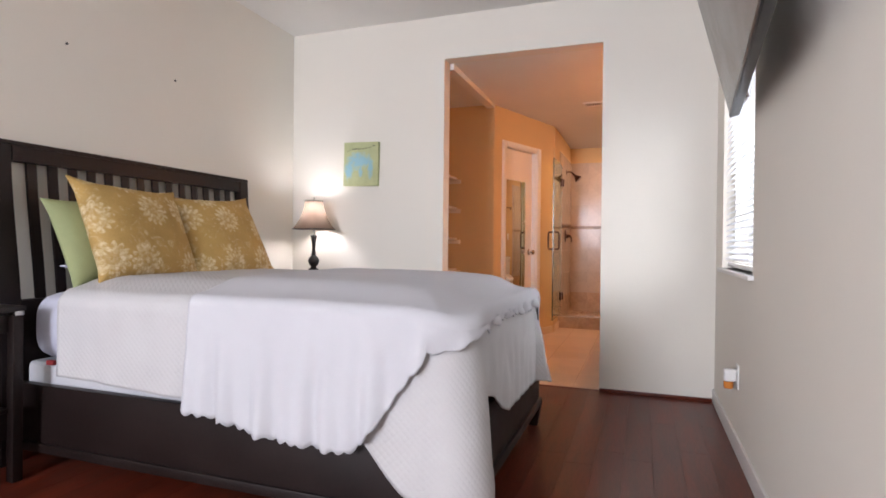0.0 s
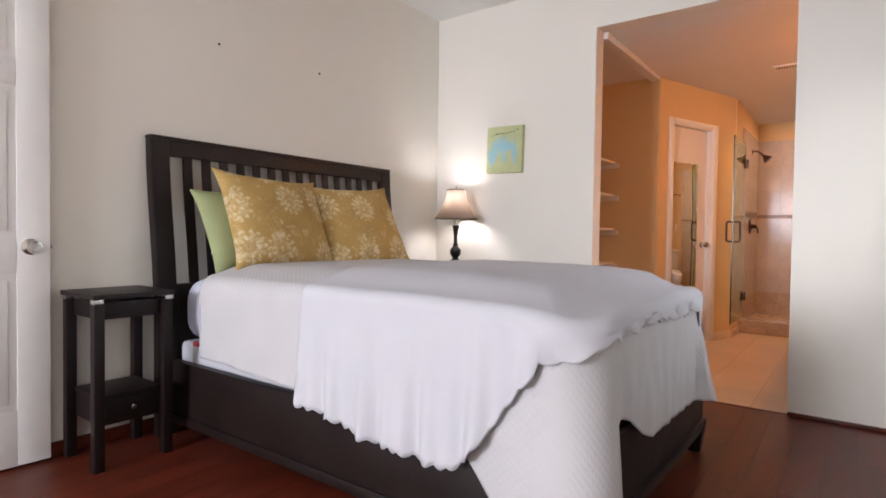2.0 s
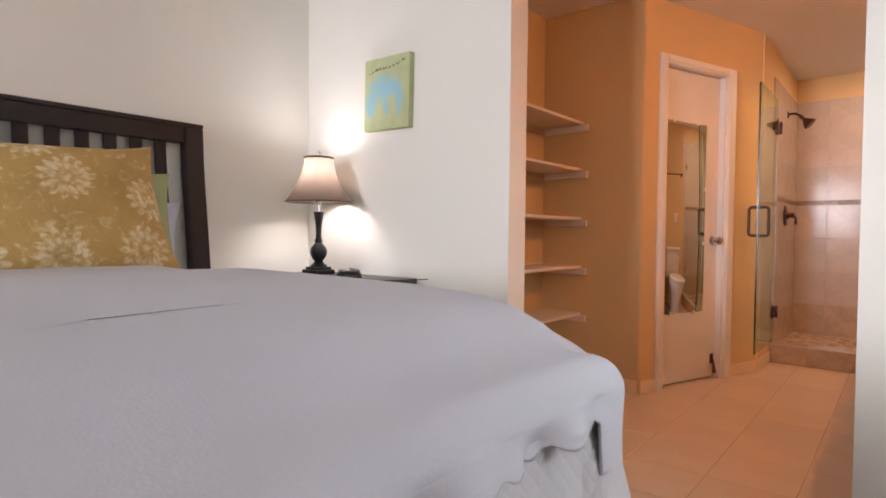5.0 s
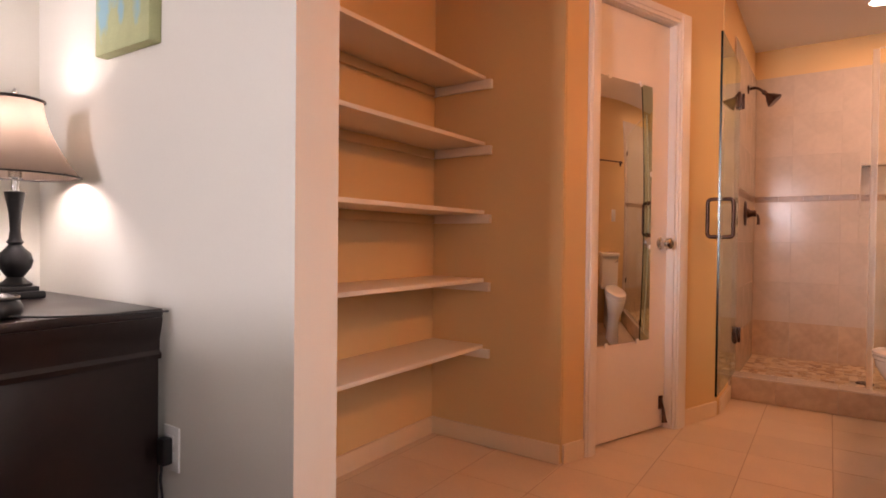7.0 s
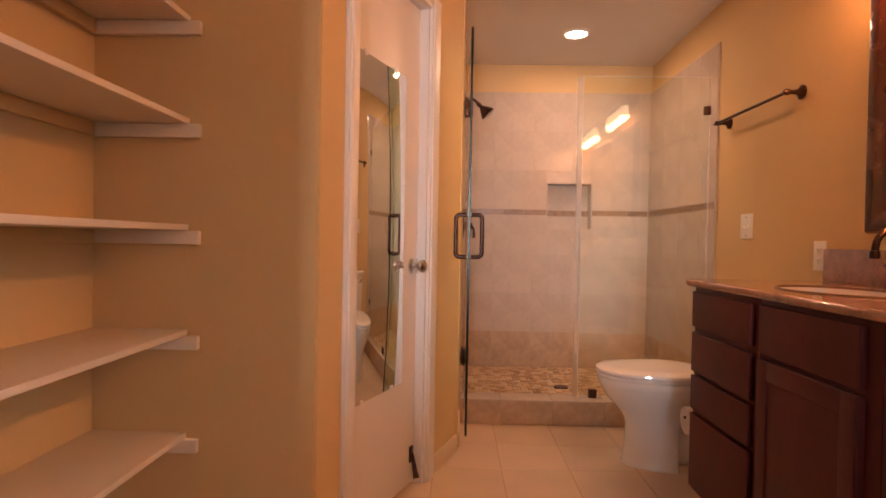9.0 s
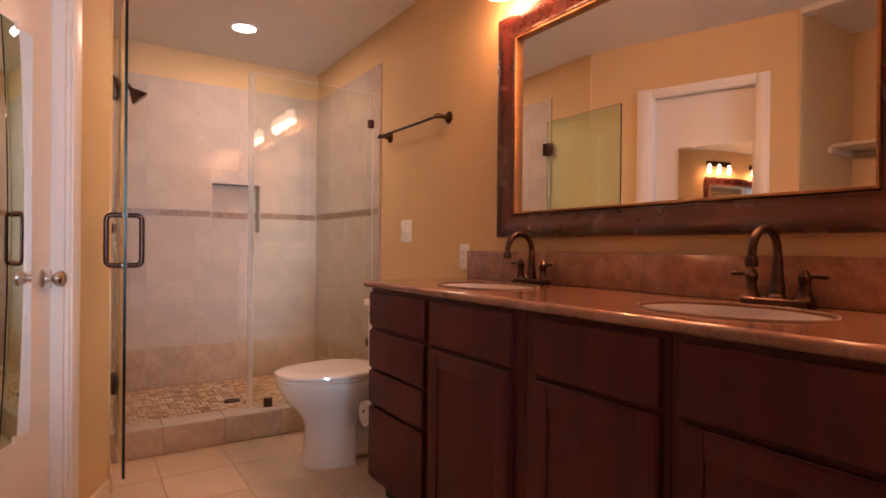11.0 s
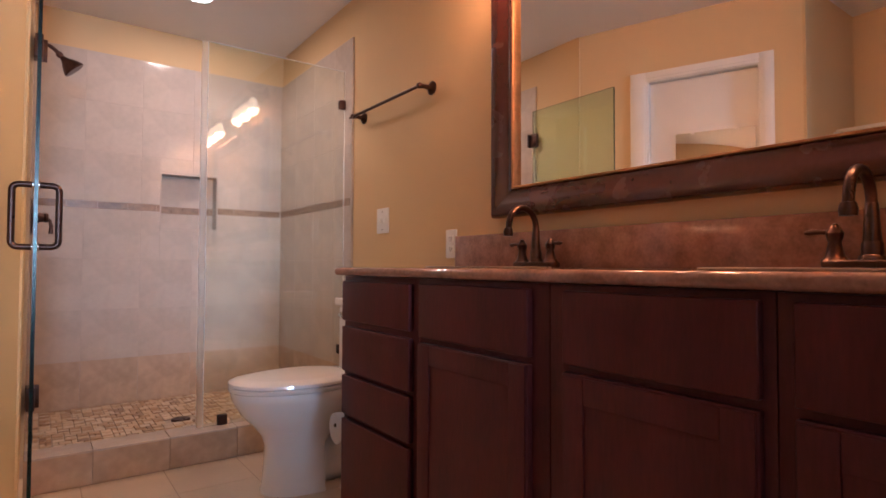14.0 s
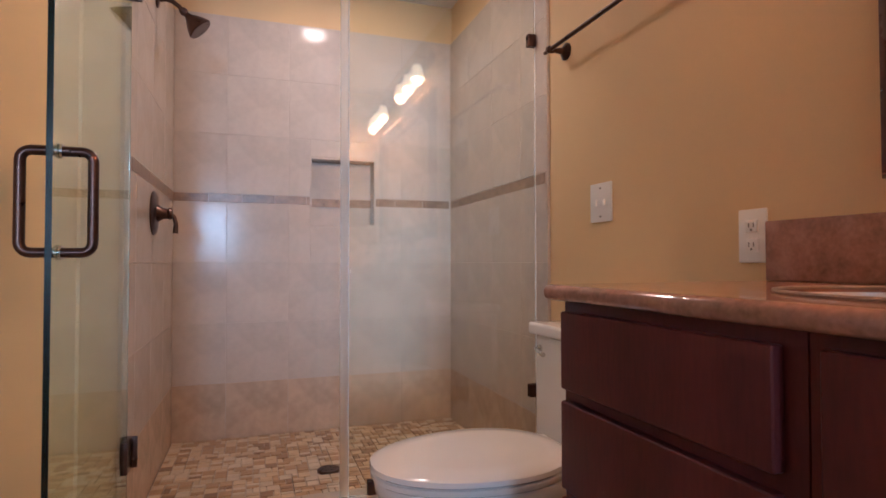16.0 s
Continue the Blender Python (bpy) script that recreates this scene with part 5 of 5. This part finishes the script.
def pane_with_edge(parent, x0, x1, z0, z1, thick, glass_mat, edge_mat):
    """A sheet of glass lying in x-z, with its polished green edge strips."""
    p = part("glass", box(x0 + 0.0015, x1 - 0.0015, -thick / 2, thick / 2, z0 + 0.0015, z1 - 0.0015), glass_mat, parent, smooth=0)
    p.visible_shadow = False
    for a in ((x0 - 0.0015, x0 + 0.0012, z0, z1), (x1 - 0.0012, x1 + 0.0005, z0, z1), (x0 + 0.002, x1 - 0.002, z1 - 0.0012, z1 + 0.0005)):
        part("edge", box(a[0], a[1], -thick / 2, thick / 2, a[2], a[3]), edge_mat, parent, "polished glass edge", smooth=0)
    return p


def glass_panel():
    ob = thing("glass_shower_screen", pose(0, YG, 0), "fixed clear glass shower panel held by dark clips", "shower panel")
    pane_with_edge(ob, -0.262, XR - 0.012, 0.143, 1.965, 0.010, M_GLASS, M_PALEEDGE)
    part("seal_strip", box(-0.290, -0.2645, -0.004, 0.004, 0.146, 1.962, 0.0015), M_SEAL, ob, "clear vinyl strip along the free edge")
    for x, z in ((-0.175, 0.168), (XR - 0.022, 1.779), (XR - 0.022, 0.45)):
        part("clip", box(x - 0.022, x + 0.022, -0.014, -0.0055, z - 0.024, z + 0.024, 0.003), M_BRONZE, ob)
        part("clip", box(x - 0.022, x + 0.022, 0.0055, 0.014, z - 0.024, z + 0.024, 0.003), M_BRONZE, ob)


glass_panel()


def glass_door():
    free = Vector((-0.908, 6.465, 0))
    hinge = Vector((-0.912, YG - 0.075, 0))
    way = free - hinge
    ob = thing("shower_door", pose(hinge.x, hinge.y, 0, 0, 0, math.degrees(math.atan2(way.y, way.x))), "clear frameless glass shower door standing open, with a bronze handle", "shower door")
    w = way.length
    pane_with_edge(ob, 0.012, w, 0.168, 1.953, 0.010, M_GLASSDOOR, M_GLASSEDGE)
    for z in (0.385, 1.752):
        hg = part("hinge", box(-0.006, 0.055, -0.014, 0.014, z - 0.045, z + 0.045, 0.003), M_BRONZE, ob)
        part("hinge_plate", box(-0.016, -0.007, -0.028, 0.028, z - 0.045, z + 0.045, 0.002), M_BRONZE, hg)
    x, z0, z1 = w - 0.045, 0.953, 1.140
    for s in (-1, 1):
        pts = [(x, s * 0.006, z1), (x, s * 0.040, z1)] + [tuple(p) for p in arc((x, s * 0.040, z1 - 0.018), 0.018, 90, 0, (0, s, 0), (0, 0, 1), 5)]
        pts += [tuple(p) for p in arc((x, s * 0.040, z0 + 0.018), 0.018, 0, -90, (0, s, 0), (0, 0, 1), 5)] + [(x, s * 0.006, z0)]
        hd = part("handle", tube(pts, 0.0095), M_BRONZE, ob)
        for z in (z0, z1):
            part("washer", turn_profile([(0.0, 0.0), (0.014, 0.0), (0.014, 0.004), (0.0, 0.004)], m=pose(x, s * 0.0055, z, -90 * s), segments=18), M_CHROME, hd)


glass_door()


def shower_head():
    y, z = 7.68, 1.945
    ob = thing("shower_fixture", pose(XS + 0.0125, y, z), "oil-rubbed bronze shower head on a bent arm", "shower head")
    part("flange", turn_profile([(0.0, 0.0), (0.030, 0.0), (0.028, 0.006), (0.014, 0.012), (0.0, 0.012)], m=pose(0, 0, 0, 0, 90, 0), segments=24), M_BRONZE, ob)
    part("arm", tube([(0.0, 0, 0.0), (0.032, 0, 0.007), (0.056, 0.0, 0.002), (0.078, 0.0, -0.014), (0.092, 0.0, -0.030)], 0.009), M_BRONZE, ob)
    part("head", turn_profile([(0.0, -0.012), (0.014, -0.010), (0.016, 0.004), (0.011, 0.014), (0.018, 0.030), (0.034, 0.052), (0.046, 0.074), (0.050, 0.084), (0.047, 0.090), (0.0, 0.090)], m=pose(0.095, 0.0, -0.032, 0, 136, 0), segments=28), M_BRONZE, ob)


shower_head()


def shower_valve():
    ob = thing("shower_valve", pose(XS + 0.0125, 7.655, 1.12), "oil-rubbed bronze shower valve with a lever", "shower valve")
    part("escutcheon", turn_profile([(0.0, 0.0), (0.083, 0.0), (0.083, 0.004), (0.074, 0.010), (0.040, 0.014), (0.0, 0.014)], m=pose(0, 0, 0, 0, 90, 0), segments=36), M_BRONZE, ob)
    part("hub", turn_profile([(0.034, 0.012), (0.030, 0.02), (0.022, 0.034), (0.020, 0.05), (0.024, 0.056), (0.020, 0.066), (0.0, 0.068)], m=pose(0, 0, 0, 0, 90, 0), segments=24), M_BRONZE, ob)
    part("lever", tube([(0.058, 0, 0.0), (0.072, 0, -0.012), (0.078, 0, -0.040), (0.076, 0, -0.075)], [0.009, 0.007, 0.008, 0.010]), M_BRONZE, ob)


shower_valve()
dr = thing("shower_drain", pose(-0.275, 7.625, ZPAN - 0.002), "round dark metal drain in the mosaic floor", "drain")
part("cover", turn_profile([(0.0, 0.006), (0.042, 0.006), (0.046, 0.003), (0.046, -0.004)], segments=28), M_BRONZE, dr)
for k in range(6):
    part("slot", box(-0.006, 0.006, -0.002, 0.002, 0.0055, 0.0068), M_INK, dr).matrix_local = pose(0.022 * math.cos(k * 1.047), 0.022 * math.sin(k * 1.047), 0, 0, 0, 60 * k)


def ceiling_vent(x, y, w, h, count, label):
    ob = thing("ceiling_vent", pose(x, y, bath_ceiling(y)), label, "vent")
    for a in ((-w, w, -h, -h + 0.018), (-w, w, h - 0.018, h), (-w, -w + 0.018, -h + 0.018, h - 0.018), (w - 0.018, w, -h + 0.018, h - 0.018)):
        part("frame", box(*a, -0.008, 0.0, 0.001), M_TRIM, ob)
    part("backing", box(-w + 0.018, w - 0.018, -h + 0.018, h - 0.018, -0.0015, 0.0), M_GRAY, ob)
    for k in range(count):
        xx = -w + 0.018 + (2 * w - 0.036) * (k + 0.5) / count
        part("slat", box(xx - 0.0045, xx + 0.0045, -h + 0.018, h - 0.018, -0.007, -0.002), M_TRIM, ob)


ceiling_vent(-0.39, 5.88, 0.15, 0.075, 14, "white slotted air vent in the bathroom ceiling")
ceiling_vent(-0.295, 6.995, 0.10, 0.11, 10, "white slotted exhaust fan grille in the ceiling")

# ---- pieces of floors and tiled walls ----
SHARED = {}


def piece(name, parent, w, d, h, mat, m, bevel=0.0025):
    """One plank or tile, w by d by h, its top at the pose m; alike pieces share a mesh."""
    key = (name, round(w, 3), round(d, 3), round(h, 3), mat.name)
    if key not in SHARED:
        b = min(bevel, w / 4, d / 4)
        me = bpy.data.meshes.new(name)
        x, y = w / 2, d / 2
        v = [(-x, -y, -h), (x, -y, -h), (x, y, -h), (-x, y, -h), (-x, -y, -b), (x, -y, -b), (x, y, -b), (-x, y, -b),
             (-x + b, -y + b, 0), (x - b, -y + b, 0), (x - b, y - b, 0), (-x + b, y - b, 0)]
        f = [(0, 1, 5, 4), (1, 2, 6, 5), (2, 3, 7, 6), (3, 0, 4, 7), (4, 5, 9, 8), (5, 6, 10, 9), (6, 7, 11, 10), (7, 4, 8, 11), (8, 9, 10, 11)]
        me.from_pydata(v, [], f)
        me.materials.append(mat)
        SHARED[key] = me
    o = new(name, SHARED[key])
    o.parent = parent
    o.matrix_local = m
    return o


# planks of the bedroom floor run along y
random.seed(3)
pw, x = 0.127, XL
while x < XR - 0.01:
    w = min(pw, XR - x)
    y = YB - random.uniform(0.0, 1.1)
    while y < YD + 0.01:
        n = y + 1.215
        a, b = max(y, YB), min(n, YD + 0.018)
        if b - a > 0.03:
            piece("plank", slab, w - 0.0003, b - a - 0.0003, 0.008, M_PLANK, pose(x + w / 2, (a + b) / 2, random.uniform(-0.0001, 0.0001)), 0.0004)
        y = n
    x += pw
tagged(structure("threshold", box(OL, OR, YD + 0.006, YD + 0.030, -0.005, 0.003, 0.002), M_PLANK, "thin reddish wood threshold strip in the opening", "threshold"))

# bathroom floor tiles
P = 0.307
xs = [-0.435 + P * k for k in range(-6, 4)]
ys = [6.54 + P * k for k in range(-8, 3)]
for xa in xs:
    for ya in ys:
        a, b, c, d = max(xa, -2.02), min(xa + P, XR), max(ya, YD + 0.031), min(ya + P, YC0 - 0.001)
        if b - a < 0.03 or d - c < 0.03 or (b < -1.4 and c > 5.63) or (c > 6.7 and b < XS + 0.02):
            continue
        piece("tile", bath_floor, b - a - 0.0035, d - c - 0.0028, 0.006, M_FLOORTILE, pose((a + b) / 2, (c + d) / 2, random.uniform(-0.0002, 0.0002)), 0.0008)

# curb tiles: front, top
for k in range(5):
    a, b = max(XS + 0.002, -0.99 + 0.29 * k), min(XR - 0.002, -0.99 + 0.29 * (k + 1))
    if b - a < 0.03:
        continue
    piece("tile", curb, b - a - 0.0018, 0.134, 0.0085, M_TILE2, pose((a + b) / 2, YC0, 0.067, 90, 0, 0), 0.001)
    piece("tile", curb, b - a - 0.0018, YC1 - YC0 + 0.004, 0.0085, M_TILE, pose((a + b) / 2, (YC0 + YC1) / 2, 0.137 + 0.0055 - 0.0025), 0.002)

# shower wall tiles: rows below the band, the band, rows above
ROWS_Z = [(ZPAN - 0.01, 0.357), (0.357, 0.644), (0.644, 0.933), (0.933, 1.223), (1.265, 1.553), (1.553, 1.841), (1.841, 2.128)]
BAND_Z, TILE_Z = (1.223, 1.265), (ZPAN - 0.01, 2.130)


def tiled(name, label, wall_m, us, hole=None):
    """Tiles on a wall plane: u along it, z up, out of the wall along -y of wall_m."""
    sub = structure(name, box(us[0], us[-1], -0.0104, -0.0005, *TILE_Z), M_GROUT, label, "wall tiles")
    if hole:
        h0, h1, k0, k1 = hole
        me = sub.data
        bm = box(us[0], h0, -0.0104, -0.0005, *TILE_Z)
        for a in ((h1, us[-1], *TILE_Z), (h0, h1, TILE_Z[0], k0), (h0, h1, k1, TILE_Z[1])):
            box(a[0], a[1], -0.0104, -0.0005, a[2], a[3], bm=bm)
        bm.to_mesh(me)
        bm.free()
    sub.matrix_world = wall_m

    def lay(a, b, z0, z1, mat, gap):
        if b - a > 0.012 and z1 - z0 > 0.012:
            piece("tile", sub, b - a - gap, z1 - z0 - gap, 0.007, mat, pose((a + b) / 2, -0.0115 - random.uniform(0, 0.0006), (z0 + z1) / 2, 90, 0, 0), 0.0008)

    def cut(a, b, z0, z1, mat, gap):
        if not hole or b <= hole[0] or a >= hole[1] or z1 <= hole[2] or z0 >= hole[3]:
            lay(a, b, z0, z1, mat, gap)
            return
        h0, h1, k0, k1 = hole
        lay(a, min(b, h0), z0, z1, mat, gap)
        lay(max(a, h1), b, z0, z1, mat, gap)
        lay(max(a, h0), min(b, h1), z0, min(z1, k0), mat, gap)
        lay(max(a, h0), min(b, h1), max(z0, k1), z1, mat, gap)
    for a, b in zip(us, us[1:]):
        for z0, z1 in ROWS_Z:
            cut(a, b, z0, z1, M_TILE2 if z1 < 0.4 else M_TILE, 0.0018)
    u = us[0]
    while u < us[-1] - 0.02:
        b = min(u + 0.152, us[-1])
        cut(u, b, *BAND_Z, M_BAND, 0.002)
        u = b
    return sub


tiled("tiles_shower_back", "large cream tiles with a tan mosaic band and niche", pose(0, YS, 0), [XS + 0.012, -0.693, -0.405, -0.117, 0.171, XR - 0.012], NICHE)
tiled("tiles_shower_left", "large cream shower wall tiles with a tan band", pose(XS, 0, 0, 0, 0, 90), [7.12, 7.34, 7.63, 7.92, YS])
tiled("tiles_shower_right", "large cream shower wall tiles with a tan band", pose(XR, 0, 0, 0, 0, -90), [-YS, -7.92, -7.63, -7.34, -7.12])

# the niche: back, sides and its own band
niche = thing("shower_niche", pose(0, YS, 0), "recessed tiled niche in the shower wall", "niche")
n0, n1, n2, n3, ND = *NICHE, 0.088
part("back", box(n0 + 0.001, n1 - 0.001, ND, ND + 0.03, n2 + 0.001, n3 - 0.001), M_TILE, niche)
part("band", box(n0 + 0.001, n1 - 0.001, ND - 0.006, ND - 0.0005, *BAND_Z), M_BAND, niche, "tan mosaic band")
for a in ((n0 + 0.0005, n0 + 0.008, -0.010, ND - 0.0005, n2 + 0.001, n3 - 0.001), (n1 - 0.008, n1 - 0.0005, -0.010, ND - 0.0005, n2 + 0.001, n3 - 0.001)):
    part("side", box(*a), M_TILE, niche)
part("ledge", box(n0 + 0.0085, n1 - 0.0085, -0.010, ND - 0.0065, n2 + 0.0005, n2 + 0.012), M_TILE, niche)
part("head", box(n0 + 0.0085, n1 - 0.0085, -0.010, ND - 0.0065, n3 - 0.010, n3 - 0.0005), M_TILE, niche)

# mosaic of the shower floor: mixed small stones
random.seed(11)
rest = {k: [] for k in range(4)}
count, cell = 0, 0.048
yy = YC1 + 0.002
while yy < YS - 0.014:
    xx = XS + 0.014
    while xx < XR - 0.016:
        w = cell if random.random() < 0.72 else cell / 2
        w = min(w, XR - 0.014 - xx)
        halves = random.random() < 0.5
        for j in range(2 if halves else 1):
            d = cell / 2 if halves else cell
            y0 = yy + j * d
            d = min(d, YS - 0.013 - y0)
            if w < 0.01 or d < 0.01 or math.hypot(xx + w / 2 + 0.275, y0 + d / 2 - 7.625) < 0.062:
                continue
            kind = random.choices(range(4), (0.32, 0.32, 0.12, 0.24))[0]
            spot = (xx + w / 2, y0 + d / 2, ZPAN + random.uniform(-0.0008, 0.0008))
            near = y0 < 8.1 and xx < 0.1
            if near and count < 300:
                piece("stone", shower_floor, w - 0.0035, d - 0.0035, 0.006, M_MOSAIC[kind], pose(*spot), 0.0015)
                count += 1
            else:
                rest[kind].append((spot, w - 0.0035, d - 0.0035))
        xx += w
    yy += cell
for kind, items in rest.items():
    verts, faces = [], []
    for (px, py, pz), w, d in items:
        k, b = len(verts), 0.0015
        for ox, oy, oz in ((w / 2, d / 2, -0.006), (w / 2, d / 2, -b), (w / 2 - b, d / 2 - b, 0)):
            verts += [(px - ox, py - oy, pz + oz), (px + ox, py - oy, pz + oz), (px + ox, py + oy, pz + oz), (px - ox, py + oy, pz + oz)]
        for lv in (0, 4):
            faces += [(k + lv + i, k + lv + (i + 1) % 4, k + lv + 4 + (i + 1) % 4, k + lv + 4 + i) for i in range(4)]
        faces.append((k + 8, k + 9, k + 10, k + 11))
    me = bpy.data.meshes.new("mosaic_stones")
    me.from_pydata(verts, [], faces)
    me.materials.append(M_MOSAIC[kind])
    o = new("mosaic_stones", me)
    o.parent = shower_floor
    tagged(o, kind="stuff")
